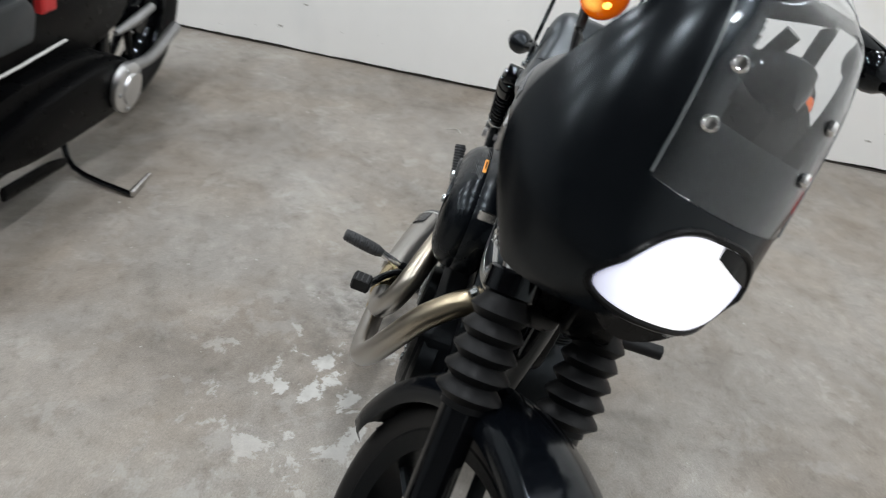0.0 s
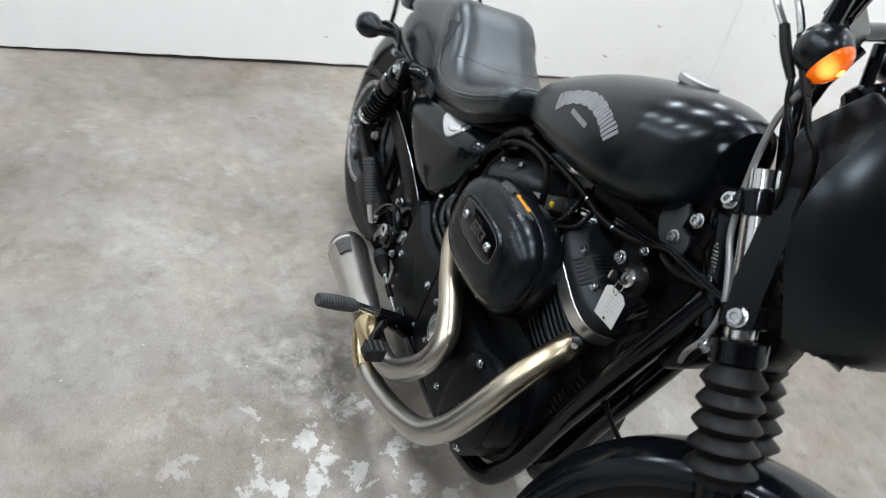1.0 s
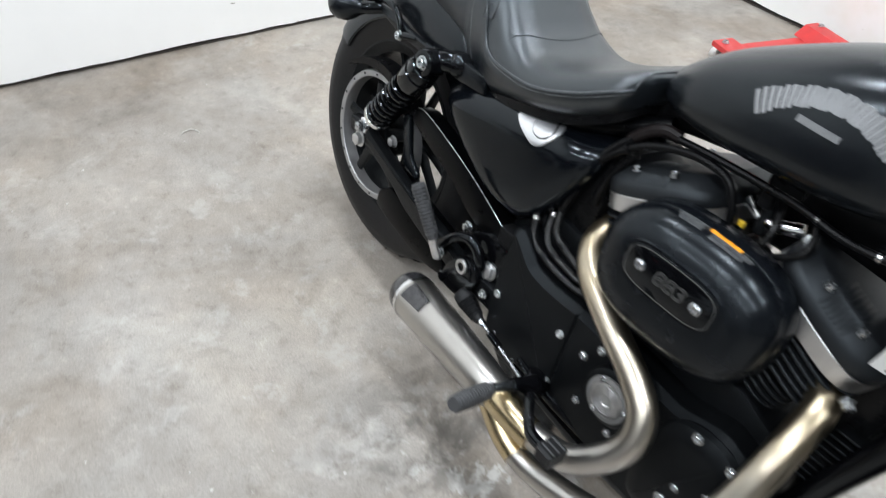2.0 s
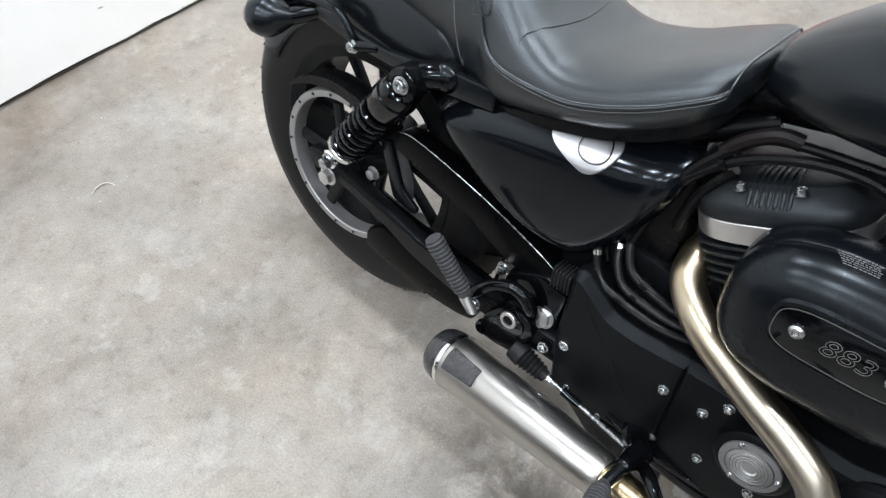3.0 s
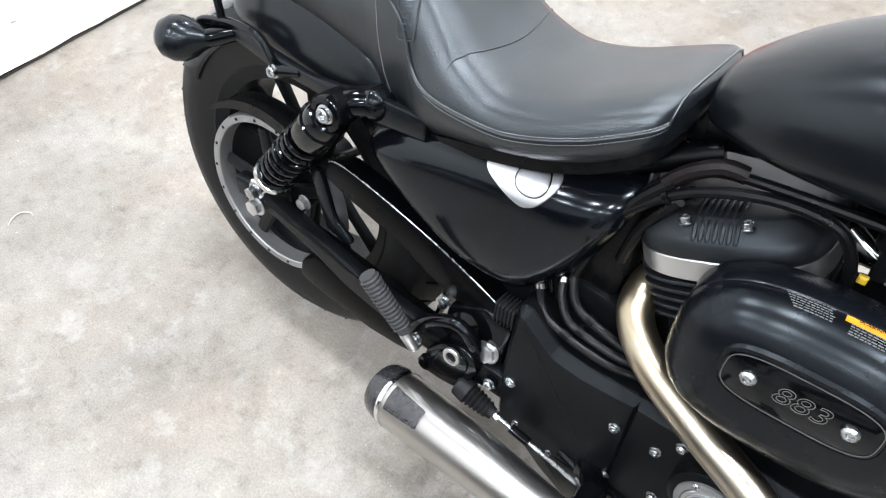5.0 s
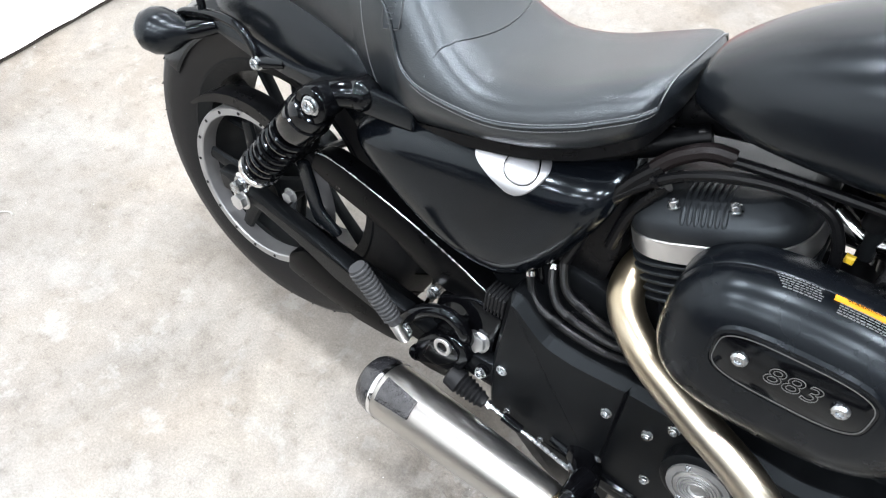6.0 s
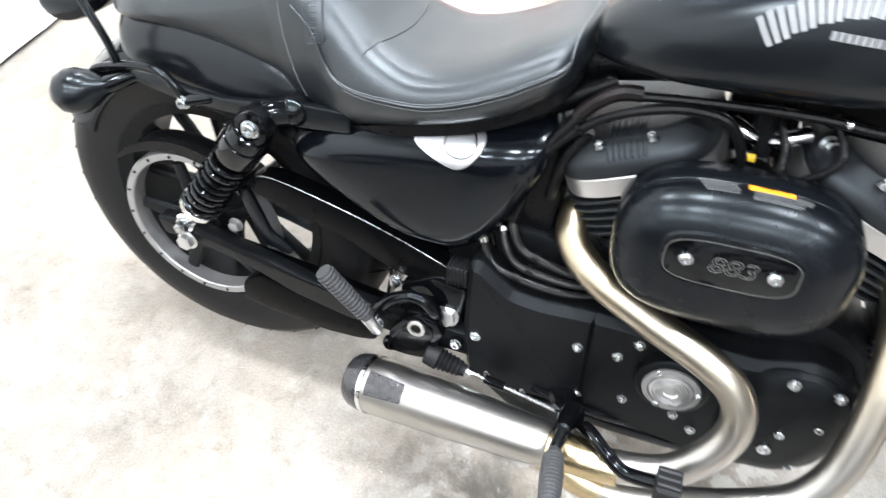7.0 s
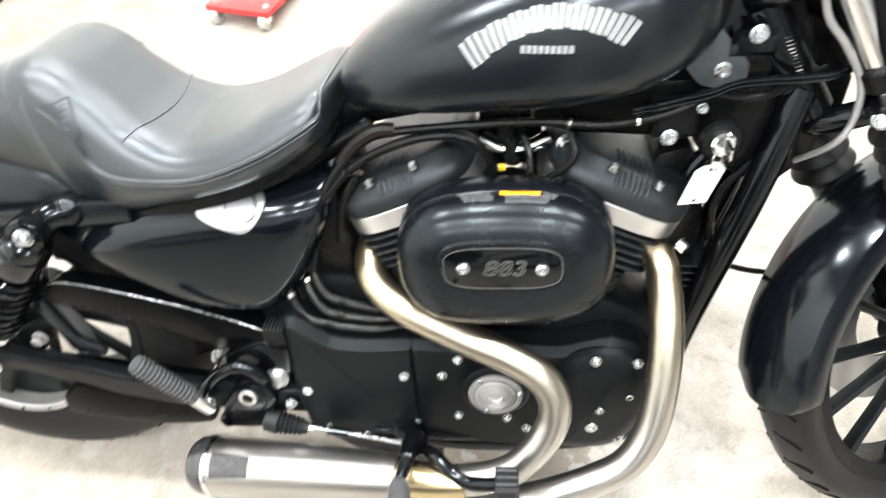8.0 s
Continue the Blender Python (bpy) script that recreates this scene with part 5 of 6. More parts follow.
hose("battery_cable", [(.60, -.085, .50), (.612, -.09, .56), (.640, -.09, .612)], .0075, PLASTIC)
part("cable_tie", Shape().lathe([(0, .0105), (.006, .0105)], (.627, -.098, .6165), (.7, 0, .7), 12), PLASTIC, bike)
for x, z in ((.905, .6745), (.985, .6745)):
    part("cable_clip", Shape().lathe([(0, .0075), (.004, .0075)], (x, -.09, z), (1, 0, 0), 12), CHROME, bike, "small bright cable clip")
hose("ignition_lead", [(.84, -.04, .66), (.86, -.07, .62), (.855, -.09, .58)], .005, PLASTIC)
hose("ignition_lead", [(.90, -.06, .67), (.915, -.09, .63), (.88, -.10, .60)], .005, PLASTIC)
hose("clutch_cable", [(1.06, -.07, .70), (1.12, -.09, .70), (1.20, -.06, .72)], .005, PLASTIC)
part("air_temp_sensor", Shape().lathe([(0, .012), (.02, .012), (.024, .008)], (.83, -.06, .64), (0, 0, 1), 14), PLASTIC, bike)
part("yellow_plug", Shape().box((.825, -.085, .612), (.009, .008, .009), .002), mat("yellow_plastic", (.75, .5, .03), .4), bike, "small yellow plug")
part("horn_bracket", Shape().prism(rounded([(.97, .70), (1.06, .70), (1.09, .66), (1.05, .63), (.98, .655)], 1), -.05, -.02, .004), PLASTIC, bike)
for k in range(9):
    part("regulator_fin", Shape().box((1.085 - k * .0035, -.03, .44 - k * .012), (.05, .08, .004), .001), WRINKLE, bike)
switch = part("key_switch", Shape().lathe([(0, .026), (.045, .026), (.05, .022)], (1.083, -.059, .645), (0, -1, .15), 26), PLASTIC, bike, "black key switch with bright lock")
part("lock", Shape().lathe([(.05, .0145), (.060, .0145), (.063, .011), (.063, .005)], (1.083, -.059, .645), (0, -1, .15), 24), CHROME, switch, "bright lock barrel")
part("key", Shape().box((1.083, -.139, .658), (.004, .028, .014), .0015), CHROME, switch, "metal key")

# ---------------------------------------------------------------- front end, steered to the left
F = FRONT
for y in (-.082, .082):
    s = -1 if y < 0 else 1
    leg = part("fork_leg", Shape().sweep([fork(-.03, y), fork(.02, y), fork(.10, y), fork(.29, y)], [.024, .029, .027, .027], 22), GLOSS, bike, "black fork slider", m=FORKS)
    part("stanchion", Shape().sweep([fork(.27, y), fork(.65, y)], .0195, 20), CHROME, leg, "chrome fork tube", m=FORKS)
    prof, n = [], 5
    for k in range(n):
        h0 = .278 + k * .0265
        prof += [(h0, .030), (h0 + .011, .0435 - .0011 * k), (h0 + .0145, .0425 - .0011 * k)]
    prof += [(.278 + n * .0265, .029), (.278 + n * .0265 + .008, .028)]
    part("fork_gaiter", Shape().lathe([(.270, .030)] + prof, AXLE_F + Vector((0, y, 0)), RAKE, 30), GAITER, leg, "ribbed black rubber fork gaiter", m=FORKS)
    part("lower_clamp_bolt", Shape().bolt(fork(.433, y * 1.12, -.032), (-.8, s * .5, 0), .0085, .010), ZINC, leg, m=FORKS)
    part("upper_clamp_bolt", Shape().bolt(fork(.610, y * 1.2, -.030), (-.5, s * .8, 0), .0085, .010), ZINC, leg, m=FORKS)
    part("fairing_clamp", Shape().lathe([(.462, .026), (.464, .028), (.487, .028), (.489, .026)], AXLE_F + Vector((0, y, 0)), RAKE, 22), PLASTIC, leg, m=FORKS)
    part("fairing_arm", Shape().loft([[fork(h, y * 1.30 + o, u) for h, u in fillet([(.458, -.010), (.462, .016), (.50, .022), (.63, .050), (.63, .018), (.52, -.012), (.475, -.018)], .008)] for o in (-s * .004, s * .001, s * .002)]), WRINKLE, leg, m=FORKS)
    part("fairing_bolt", Shape().bolt(fork(.475, y * 1.30 + s * .002, -.002), (-.2, s, 0), .010, .010), ZINC, leg, m=FORKS)
for h, nm, r in ((.433, "lower_yoke", .034), (.610, "upper_yoke", .032)):
    sh = Shape()
    for y in (-.082, .082):
        sh.lathe([(h - .016, r - .003), (h - .013, r), (h + .013, r), (h + .016, r - .003)], AXLE_F + Vector((0, y, 0)), RAKE, 26)
    sh.sweep([fork(h, -.082), fork(h, -.05, -.035), fork(h, 0, -.055), fork(h, .05, -.035), fork(h, .082)], .016, 14, smooth=4)
    part(nm, sh, GLOSS, bike, "gloss black fork yoke", m=FORKS)
for y in (-.05, .05):
    part("handlebar_riser", Shape().sweep([fork(.625, y * .7 + .09, .0), fork(.76, y * .7 + .09, .0), (1.085, y * .7 + .09, 1.065)], .012, 16, smooth=3), GLOSS, bike, m=F)
BAR = [(1.09, -.44, 1.11), (1.12, -.27, 1.09), (1.11, -.14, 1.08), (1.09, -.06, 1.06), (1.08, 0, 1.05), (1.09, .06, 1.07), (1.105, .14, 1.10), (1.11, .27, 1.105), (1.09, .44, 1.11)]
part("handlebar", Shape().sweep(BAR, .0127, 14, smooth=6), GLOSS, bike, "black drag handlebar", m=F)
for s in (-1, 1):
    grip = part("handlebar_grip", Shape().sweep([(1.118, s * .29, 1.091), (1.088, s * .45, 1.112)], [.0175, .018], 16), RUBBER, bike, "black rubber grip", m=F)
    ctrl = part("hand_control", Shape().ball((1.12, s * .235, 1.085), .03, 18, (1.1, 1.3, .9)), GLOSS, bike, "black switch and lever housing", m=F)
    part("lever", Shape().sweep([(1.15, s * .24, 1.08), (1.165, s * .32, 1.08), (1.15, s * .44, 1.09)], .007, 10, smooth=4, flat=1.5), GLOSS, ctrl, m=F)
    mirror = part("mirror", Shape().ball((1.10, s * .36, 1.24), .055, 22, (.35, 1.25, .75)), GLOSS, bike, "black teardrop mirror", m=F)
    part("mirror_stem", Shape().sweep([(1.12, s * .235, 1.10), (1.12, s * .26, 1.17), (1.11, s * .33, 1.22)], .006, 10, smooth=4), GLOSS, mirror, m=F)
    ahead, y, low = (.024, .147, .012) if s > 0 else (.012, -.166, .029)
    signal = part("front_turn_signal", Shape().ball((1.112 + ahead, y, 1.018 - low), .0295, 26), PAINT, bike, "black round turn signal with lit amber lens", m=F)
    lens_at = Vector((1.118 + ahead, y, 1.013 - low))
    part("lens", Shape().lathe([(0.008, .0268), (.011, .0264), (.0155, .0238), (.0205, .0173), (.024, .0087), (.025, .002)], lens_at, (.93, s * .04, -.36), 24), AMBER, signal, "lit amber lens", m=F)
    part("bulb", Shape().ball(lens_at + Vector((.0205, s * .003, -.005)), .0058, 12), BULB, signal, "bright bulb glowing through the lens", m=F)
    part("stalk", Shape().sweep([(1.102 + ahead, y, 1.03 - low), (1.100, y * 1.04, 1.085)], .010, 10), GLOSS, signal, m=F)
for line in ([(1.045, -.150, 1.080), (1.076, -.143, 1.047), (1.102, -.140, 1.028), (1.124, -.140, 1.006), (1.150, -.140, .985), (1.164, -.138, .960), (1.199, -.125, .909), (1.205, -.095, .82)],
             [(1.070, -.155, 1.095), (1.104, -.145, 1.057), (1.130, -.140, 1.028), (1.154, -.140, 1.004), (1.181, -.140, .977), (1.203, -.136, .951), (1.225, -.125, .924), (1.225, -.085, .83)]):
    cable = hose("control_cable", line, .0036, PLASTIC, "black control cable with a sleeve and a bright end")
    part("cable_sleeve", Shape().sweep(line[2:5], [.0058, .0066, .0050], 12, smooth=4), GAITER, cable, "black rubber sleeve")
    part("cable_end", Shape().sweep(line[:3], .0043, 10, smooth=4), CHROME, cable, "bright metal end")
hose("brake_line", [(1.172, -.142, .978), (1.150, -.122, .935), (1.150, -.108, .87), (1.168, -.10, .799), (1.195, -.10, .763), (1.222, -.10, .719), (1.226, -.10, .673), (1.213, -.095, .639), (1.19, -.06, .60)], .0042, PULLEY, "grey metal-braided brake line")
for k in range(2):
    hose("control_cable", [(.98, -.09, .684 + k * .005), (1.013, -.092, .691 + k * .006), (1.064, -.092, .702 + k * .006), (1.098, -.092, .715 + k * .005), (1.168, -.09, .718 + k * .006), (1.207, -.088, .724 + k * .004), (1.25, -.06, .74)], .0032, GLOSS)
hose("front_brake_hose", [(1.15, 0, .60), (1.12, .03, .54), (1.16, .06, .44), (1.30, .08, .38)], .0045, PLASTIC, m=F)

gauge = part("speedometer", Shape().lathe([(-.035, .018), (-.032, .040), (-.005, .050), (.014, .051), (.018, .048), (.014, .045)], (1.172, .062, 1.008), (-.62, 0, .78), 32), GLOSS, bike, "round black speedometer", m=F)
part("dial", Shape().lathe([(.010, .040), (.013, .0395)], (1.172, .062, 1.008), (-.62, 0, .78), 32), FADED, gauge, "grey dial", m=F)
part("screen_bracket", Shape().lathe([(-.005, .086), (-.003, .090), (.004, .090), (.006, .086)], (1.203, .090, .932), (1, 0, .25), 36), PLASTIC, bike, "black screen bracket", m=F)
part("instrument_bracket", Shape().prism(fillet([(1.132, .925), (1.172, 1.002), (1.212, .985), (1.212, .90), (1.195, .840), (1.150, .835)], .012), -.055, .075, .006), PLASTIC, bike, "black instrument bracket behind the screen", m=F)
part("bar_clamp", Shape().box((1.083, 0, 1.058), (.035, .12, .028), .006), GLOSS, bike, "black handlebar clamp", m=F)

part("headlight_bucket", Shape().lathe([(0, .03), (.005, .060), (.05, .085), (.11, .092)], (1.235, 0, .80), (1, 0, .05), 32), PLASTIC, bike, "black back of the headlight", m=F)

# headlight and fairing
FAIR = [  # height, half width, nose, rear edge
    (.698, .120, 1.350, 1.288), (.73, .140, 1.386, 1.268), (.77, .160, 1.405, 1.240), (.81, .173, 1.401, 1.222), (.85, .176, 1.383, 1.217), (.89, .172, 1.366, 1.221), (.93, .164, 1.350, 1.228),
    (.968, .153, 1.333, 1.234), (1.005, .137, 1.315, 1.240), (1.036, .117, 1.298, 1.245), (1.066, .092, 1.279, 1.249)]


def fair_x(y, z):
    """How far ahead the fairing's skin lies."""
    w, nose, rear = (float(np.interp(z, [q[0] for q in FAIR], [q[i] for q in FAIR])) for i in (1, 2, 3))
    return rear + (nose - rear) * math.cos(math.asin(min(1, (abs(y) / w) ** (1 / .85))))


def fair_ring(z, w, nose, rear, n=28, off=0.0):
    out = []
    for k in range(n + 1):
        t = math.pi * (k / n - .5)
        y = (w + off) * math.copysign(abs(math.sin(t)) ** .85, math.sin(t))
        x = rear + (nose - rear + off) * abs(math.cos(t))
        out.append(Vector((x, y, z)))
    return out


def shell(sections, keep, thick, n=28, fine=4):
    """A curved shell with thickness; keep(z, k, n) says which faces stay."""
    s = Shape()
    rows_ = between(sections, fine)
    outer = [fair_ring(*r, n=n) for r in rows_]
    inner = [fair_ring(*r, n=n, off=-thick) for r in rows_]
    m_ = n + 1
    verts = [p for r in outer for p in r] + [p for r in inner for p in r]
    o, faces, have = len(outer) * m_, [], set()
    for a in range(len(rows_) - 1):
        for k in range(n):
            if keep((rows_[a][0] + rows_[a + 1][0]) / 2, k + .5, n, (outer[a][k] + outer[a + 1][k + 1]) / 2):
                have.add((a, k))
    for a, k in have:
        q = (a * m_ + k, a * m_ + k + 1, (a + 1) * m_ + k + 1, (a + 1) * m_ + k)
        faces += [q, tuple(i + o for i in reversed(q))]
        for (da, dk), (i, j) in {(-1, 0): (0, 1), (0, 1): (1, 2), (1, 0): (2, 3), (0, -1): (3, 0)}.items():
            if (a + da, k + dk) not in have:
                faces.append((q[j], q[i], q[i] + o, q[j] + o))
    used = sorted({i for f in faces for i in f})
    at = {i: j for j, i in enumerate(used)}
    return s.add([verts[i] for i in used], [tuple(at[i] for i in f) for f in faces])


def in_lamp(p, grow=0.0):
    """Whether a place of the shell lies in the headlight's opening."""
    s = abs(p.z - .808) / (.055 + grow)
    return s < 1 and abs(p.y - .013) < (lamp_half(p.z) + grow) * (1 - s ** 3.4) ** (1 / 3.4)


def lamp_half(z):
    return .113 - .56 * (z - .775)


def in_screen(p):
    return p.z > .950 and abs(p.y) < .066


def chin(p):
    return p.z < .70 + .066 * (1 - abs(p.y) / .125)


FB = F @ Matrix.Translation((0, -.048, .025))
fairing = part("fairing", shell(FAIR, lambda z, k, n, p: not in_lamp(p) and not in_screen(p) and not chin(p), .004, 120, 12), FAIRING, bike, "black half fairing round the headlight", m=FB)

def shaded_lens():
    """The lit lens: brightest in the middle, bluish to its edge."""
    m = HEADLIGHT
    nt = m.node_tree
    b = nt.nodes["Principled BSDF"]
    co = nt.nodes.new("ShaderNodeTexCoord")
    d = nt.nodes.new("ShaderNodeVectorMath")
    d.operation = "DISTANCE"
    d.inputs[1].default_value = FB @ Vector((1.40, .015, .800))
    nt.links.new(co.outputs["Object"], d.inputs[0])
    r = nt.nodes.new("ShaderNodeValToRGB")
    e = r.color_ramp.elements
    e[0].position, e[0].color = 0.045, (1, 1, 1, 1)
    e[1].position, e[1].color = 0.112, (0.26, 0.27, 0.40, 1)
    k = e.new(0.085)
    k.color = (0.62, 0.66, 0.80, 1)
    nt.links.new(d.outputs["Value"], r.inputs[0])
    nt.links.new(r.outputs[0], b.inputs["Emission Color"])


shaded_lens()
headlight = part("headlight", shell([(z, w - .020, nose - .03, rear) for z, w, nose, rear in FAIR[1:7]], lambda z, k, n, p: in_lamp(p, .03), .004, 72, 8), GLOSS, bike, "shaped headlight, switched on", m=FB)
part("lens", shell([(z, w - .002, nose - .003, rear) for z, w, nose, rear in FAIR[1:7]], lambda z, k, n, p: in_lamp(p, .003), .006, 120, 16), HEADLIGHT, headlight, "bright white headlight lens", m=FB)
part("lamp_shade", shell([(z, w + .0008, nose + .0008, rear) for z, w, nose, rear in FAIR[1:7]], lambda z, k, n, p: in_lamp(p, -.004) and p.y > .020 and p.z > .838 - .30 * (p.y - .05), .002, 300, 40), PLASTIC, headlight, "dark reflector edge", m=FB)
rim_line = []
for k in range(57):
    a = 2 * math.pi * k / 56
    c, q = math.cos(a), math.sin(a)
    z = .808 + .0555 * math.copysign(abs(q) ** (2 / 3.4), q)
    rim_line.append((.013 + lamp_half(z) * math.copysign(abs(c) ** (2 / 3.4), c), z))
part("lamp_rim", Shape().sweep([(fair_x(y, z), y, z) for y, z in rim_line], .0044, 8), PLASTIC, headlight, m=FB)
SCREEN = [(z, w + .004, nose + .004, rear) for z, w, nose, rear in FAIR[4:]] + [(1.086, .075, 1.246, 1.234), (1.101, .055, 1.230, 1.222)]
screen = part("windscreen", shell(SCREEN, lambda z, k, n, p: z > .880 and abs(p.y) < .100, .003, 72, 10), GLASS, fairing, "clear plastic windscreen", m=FB)
screen.visible_shadow = False
edge = []
for k in range(41):
    u = k / 20 - 1
    z = .884 + (1 - abs(u)) * .214 if abs(u) > .04 else 1.100
    w, nose, rear = (float(np.interp(z, [q[0] for q in SCREEN], [q[i] for q in SCREEN])) for i in (1, 2, 3))
    y = min(.100, w * .985) * (1 if u > 0 else -1) * (0 if abs(u) < .01 else 1)
    t = math.asin(min(1, (abs(y) / w) ** (1 / .85)))
    edge.append((rear + (nose - rear) * math.cos(t), y, z))
rim = part("screen_edge", Shape().sweep(edge, .0011, 6), GLASSEDGE, screen, "pale polished screen edge", m=FB)
rim.visible_shadow = False
for y in (-.0755, .0755):
    for z in (.944, .996):
        part("screen_bolt", Shape().lathe([(0, .0085), (.003, .0085), (.006, .006), (.0055, .003)], Vector((fair_x(y, z) + .004, y, z)), (.8, y * 6, .35), 18), CHROME, fairing, "bright screen bolt", m=FB)


# ---------------------------------------------------------------- key tag on the key
tag_at = BIKE @ Vector((1.076, -.112, .624))
tag = thing("key_tag", "white printed paper tag hanging from the key", "key tag", Matrix.Translation(tag_at) @ pose(0, 0, 0, 8, 8, 17))
part("card", Shape().prism(fillet([(-.020, -.070), (.020, -.070), (.020, -.008), (.012, 0), (-.012, 0), (-.020, -.008)], .002), -.0007, .0007, .0003, 1), WHITE, tag)
part("tag_ring", Shape().sweep([(0.006 * math.cos(a), -.002 + .004 * math.sin(a), .010 + .012 * math.sin(a)) for a in (2 * math.pi * k / 20 for k in range(21))], .0009, 6), CHROME, tag, "thin metal ring")
for k in range(5):
    part("print_line", Shape().box((0.002 * (k % 2), -.0010, -.016 - k * .008), (.020 - .003 * (k % 3), .0004, .0011), .0001), FAINT, tag)

for z in (-.007, -.063):
    part("punched_hole", Shape().lathe([(-.0009, .0026), (.0009, .0026)], (0, 0, z), (0, 1, 0), 14), PLASTIC, tag)

# ---------------------------------------------------------------- red wheel dolly by the far wall
dolly = thing("wheel_dolly", "red steel motorcycle wheel dolly lying on the concrete", "dolly", pose(-.085, 1.745, 0, 0, 0, 75) @ Matrix.Scale(1.15, 4))
part("deck", Shape().prism([(-.14, .036), (.13, .036), (.13, .044), (-.14, .044)], -.095, .095, .002), RED, dolly, "flat red sheet deck")
part("end_plate", Shape().prism([(-.222, .044), (-.12, .042), (-.12, .046), (-.15, .062), (-.222, .060)], -.11, .11, .003), RED, dolly, "raised red end plate")
part("ramp", Shape().prism([(.110, .046), (.215, .046), (.219, .070), (.190, .082), (.145, .080)], -.105, .115, .006), RED, dolly, "red folded steel box")
for x in (-.212, .205):
    for y in (-.085, .085):
        c = part("castor", Shape().lathe([(-.012, .020), (-.010, .023), (.010, .023), (.012, .020)], (x, y, .0235), (0, 1, 0), 20), ALU, dolly, "small bright castor")
        part("castor_fork", Shape().prism([(x - .016, .022), (x + .016, .022), (x + .018, .046), (x - .018, .046)], y - .017, y - .013, .001), CHROME, c)
        part("castor_bolt", Shape().bolt((x * .9, y, .0605 if x < 0 else .080), (0, 0, 1), .009, .007), ZINC, dolly)
for k in range(2):
    part("slot", Shape().box((-.09 + k * .045, .02, .0447), (.012, .07, .001), .0002), PLASTIC, dolly)

# ---------------------------------------------------------------- second motorcycle, parked alongside
other = thing("parked_motorcycle", "dark parked cruiser motorcycle with silver engine cover on its side stand", "motorcycle", pose(-.025, -1.545, 0, 0, 0, 4) @ pose(0, 0, 0, -8, 0, 0))
for cx, nm in ((-.33, "rear_wheel"), (1.38, "front_wheel")):
    c = Vector((cx, 0, .32))
    w = part(nm, Shape().lathe([(-.05, .20), (-.05, .222), (-.03, .21), (.03, .21), (.05, .222), (.05, .20)], c, (0, 1, 0), 48, False), GLOSS, other, "dark cast wheel rim")
    part("tyre", Shape().lathe([(-.05, .218), (-.07, .25), (-.072, .27), (-.05, .31), (0, .325), (.05, .31), (.072, .27), (.07, .25), (.05, .218)], c, (0, 1, 0), 48, False), TYRE, w)
    for k in range(7):
        a = 2 * math.pi * k / 7
        d = Vector((math.cos(a), 0, math.sin(a)))
        part("spoke", Shape().sweep([c + d * .03, c + d * .205], [.018, .012], 8), GLOSS, w)
    part("hub", Shape().lathe([(-.06, .045), (.06, .045)], c, (0, 1, 0), 24), GLOSS, w)
part("engine_case", Shape().prism(rounded([(.05, .20), (.03, .30), (.12, .40), (.55, .42), (.78, .36), (.80, .27), (.70, .22), (.20, .19)], 2), -.12, .17, .02), ENAMEL, other, "gloss black engine case")
prim = part("primary_cover", Shape().loft(dome(rounded([(-.01, .22), (.02, .35), (.18, .38), (.55, .36), (.72, .33), (.72, .26), (.58, .21), (.20, .185), (.04, .19)], 2), [(.15, 0), (.195, 0), (.21, .006), (.216, .02)])), ENAMEL, other, "black primary cover")
part("clutch_cover", Shape().lathe([(0, .082), (.016, .082), (.022, .074), (.024, .052), (.032, .048), (.034, .01)], (.095, .222, .275), (0, 1, 0), 40), ALU, prim, "silver round clutch cover")
for k in range(5):
    a = 2 * math.pi * k / 5
    part("cover_screw", Shape().bolt((.095 + .066 * math.cos(a), .244, .275 + .066 * math.sin(a)), (0, 1, 0), .006, .004), ZINC, prim)
part("body_panel", Shape().prism(rounded([(-.12, .42), (-.16, .62), (.05, .70), (.55, .70), (.85, .66), (.88, .45), (.60, .36), (.10, .36)], 2), -.10, .125, .02), ENAMEL, other, "black frame and body panels")
part("swingarm", Shape().sweep([(-.42, .15, .30), (-.18, .17, .262), (.05, .18, .30)], [.020, .018, .020], 14, smooth=4), PULLEY, other, "silver swingarm")
part("side_strut", Shape().sweep([(.090, .19, .440), (-.02, .195, .452), (-.14, .19, .465)], [.009, .015, .012], 12, smooth=3), PULLEY, other, "dull silver strut")
part("foot_board", Shape().sweep([(.66, .20, .175), (.48, .20, .155), (.37, .19, .125)], [.022, .022, .014], 12, smooth=3, flat=.5), ENAMEL, other)
part("fender", Shape().loft([[Vector((-.33 + (.36 + h) * math.cos(a), y, .32 + (.36 + h) * math.sin(a))) for y, h in ((-.10, -.06), (-.095, -.01), (-.05, .008), (.05, .008), (.095, -.01), (.10, -.06), (.094, -.06), (.09, -.015), (0, .002), (-.09, -.015), (-.094, -.06))] for a in (radians(20 + 150 * k / 24) for k in range(25))]), GLOSS, other, "gloss black mudguard")
part("seat", Shape().loft(blob(between([(-.35, .06, .70, .74), (-.2, .12, .66, .76), (.05, .15, .60, .72), (.25, .13, .60, .70), (.35, .07, .63, .70)], 4))), LEATHER, other, "black seat")
part("tank", Shape().loft(blob(between([(.30, .06, .68, .74), (.45, .14, .66, .82), (.65, .16, .66, .87), (.82, .13, .69, .87), (.90, .06, .74, .84)], 4))), GLOSS, other, "black fuel tank")
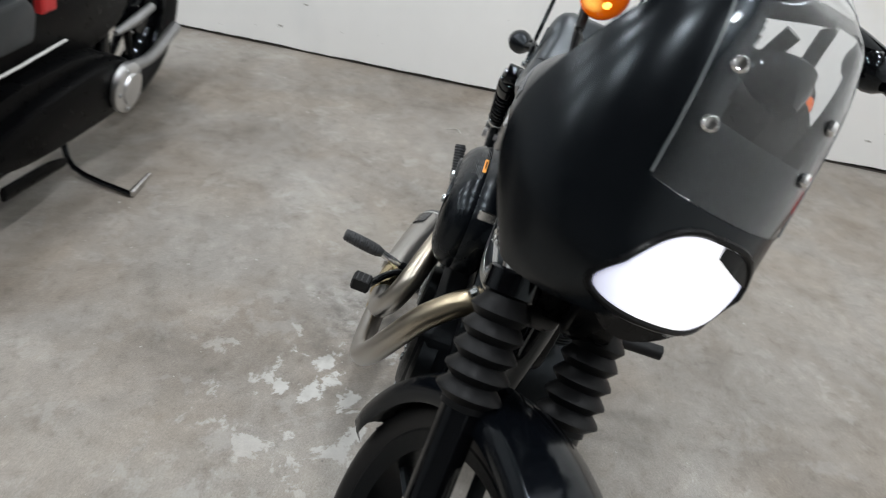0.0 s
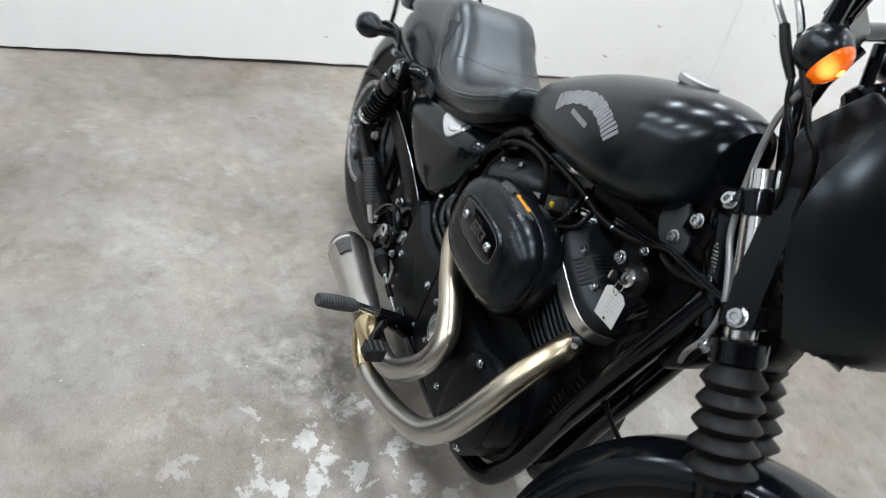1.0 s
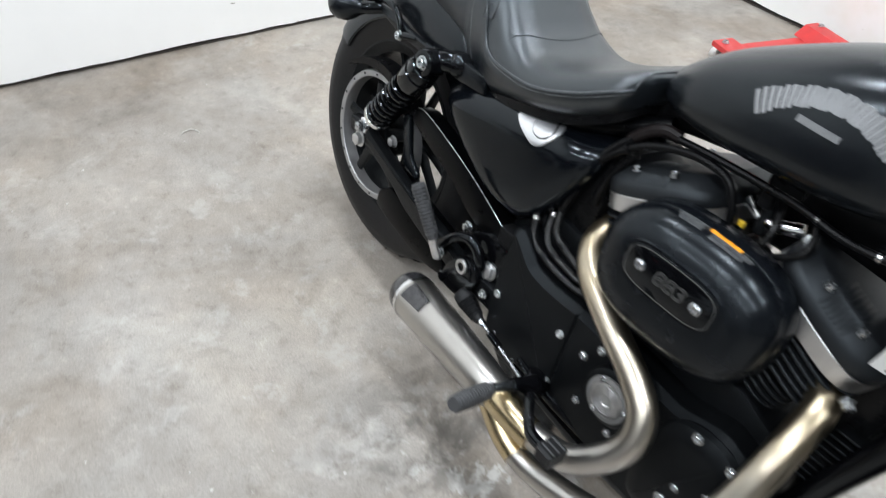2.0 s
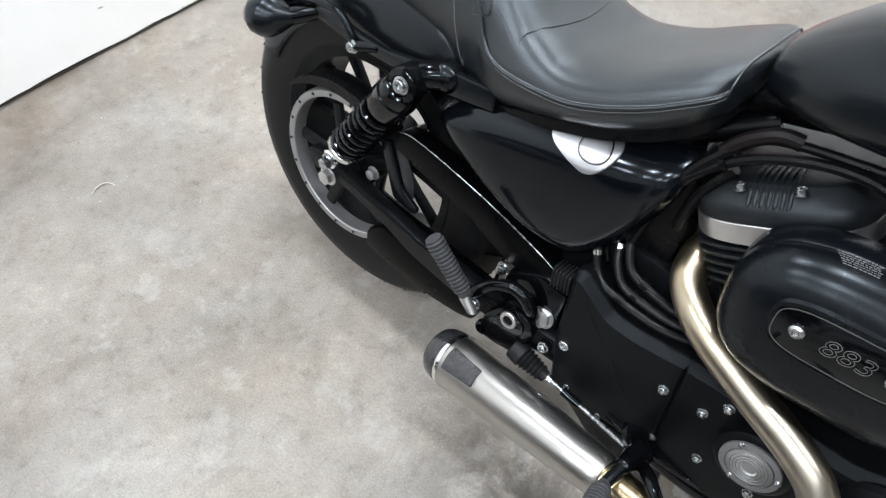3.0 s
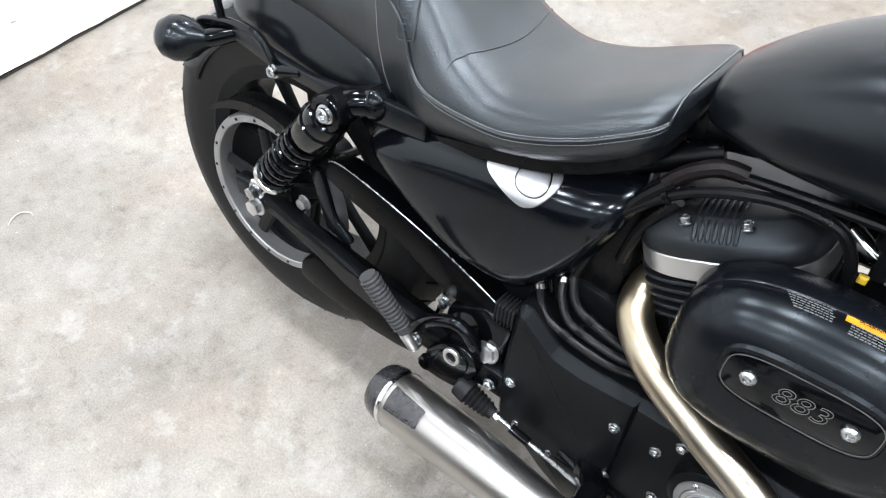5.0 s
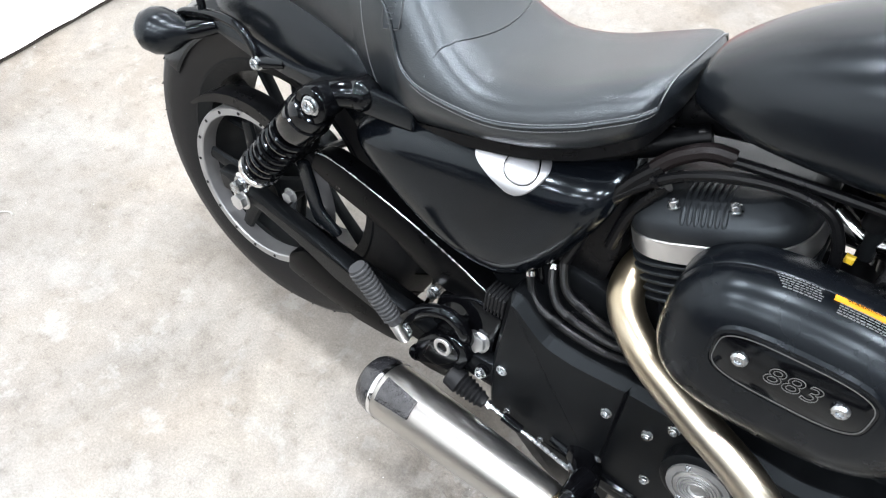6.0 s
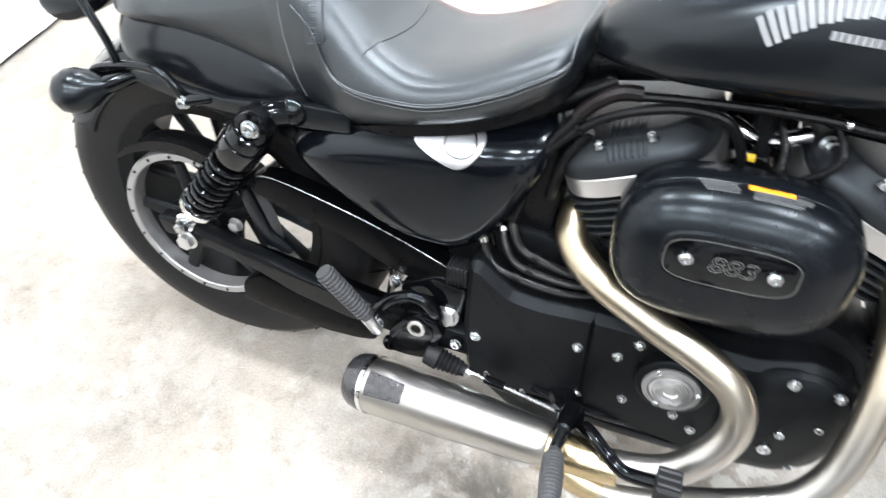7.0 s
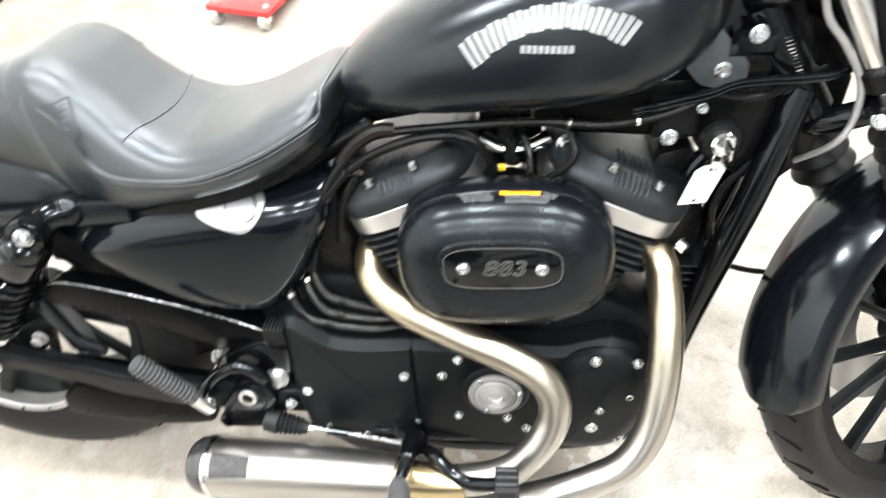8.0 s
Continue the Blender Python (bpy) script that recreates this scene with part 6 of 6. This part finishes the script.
for k, cx in enumerate((.30, .52)):
    cyl2 = part("cylinder", Shape().sweep([(.42 + (cx - .41) * .3, 0, .36), (cx, 0, .60)], .07, 20), GLOSS, other)
    for j in range(8):
        t = .25 + j * .09
        part("fin", Shape().lathe([(0, .088), (.006, .088)], Vector((.42 + (cx - .41) * .3, 0, .36)).lerp(Vector((cx, 0, .60)), t), (cx - .42 - (cx - .41) * .3, 0, .24), 20), GLOSS, cyl2)
part("muffler", Shape().sweep([(.45, .14, .20), (.2, .17, .20)], .02, 12), CHROME, other)
for y in (-.10, .10):
    part("fork_leg", Shape().sweep([(1.38, y, .32), (1.02, y, .95)], [.03, .024], 16), CHROME, other)
part("frame", Shape().sweep([(1.08, 0, .80), (.90, 0, .45), (.80, .05, .14), (.10, .08, .13), (.0, .08, .30), (-.1, .08, .58)], .018, 12, smooth=5), GLOSS, other)
part("handlebar", Shape().sweep([(.85, -.40, 1.05), (.98, -.2, 1.05), (1.02, 0, 1.0), (.98, .2, 1.05), (.85, .40, 1.05)], .013, 12, smooth=5), CHROME, other)
part("red_reflector", Shape().box((.385, .16, .605), (.06, .03, .05), .006), RED, other, "red trim piece")
part("head_cover", Shape().prism(fillet([(.445, .515), (.430, .60), (.47, .64), (.62, .64), (.63, .515)], .02), .11, .17, .012), BRACKET, other, "dark grey cylinder head cover")
part("trim_strip", Shape().sweep([(.70, .195, .492), (.56, .20, .498), (.365, .20, .507)], .0045, 8), CHROME, other, "bright trim strip")
part("side_stand", Shape().sweep([(.24, .10, .15), (.285, .165, .05), (.348, .381, .066)], [.011, .009, .008], 12, smooth=4), GLOSS, other, "black side stand, folded out")
part("stand_foot", Shape().sweep([(.348, .381, .066), (.29, .377, .064), (.212, .372, .061)], [.010, .008, .005], 10), CHROME, other, "worn bright stand tip")

# ---------------------------------------------------------------- ceiling lamps
for lx, ly in LAMPS:
    fit_ = thing("ceiling_light", "white rectangular ceiling light, switched on", "ceiling light", pose(lx, ly, CEIL), group="ceiling lights")
    part("housing", Shape().box((0, 0, -.034), (.23, .21, .066), .008), WALLPAINT, fit_)
    part("diffuser", Shape().box((0, 0, -.0685), (.19, .17, .004), .001), WHITE, fit_, "white diffuser panel")
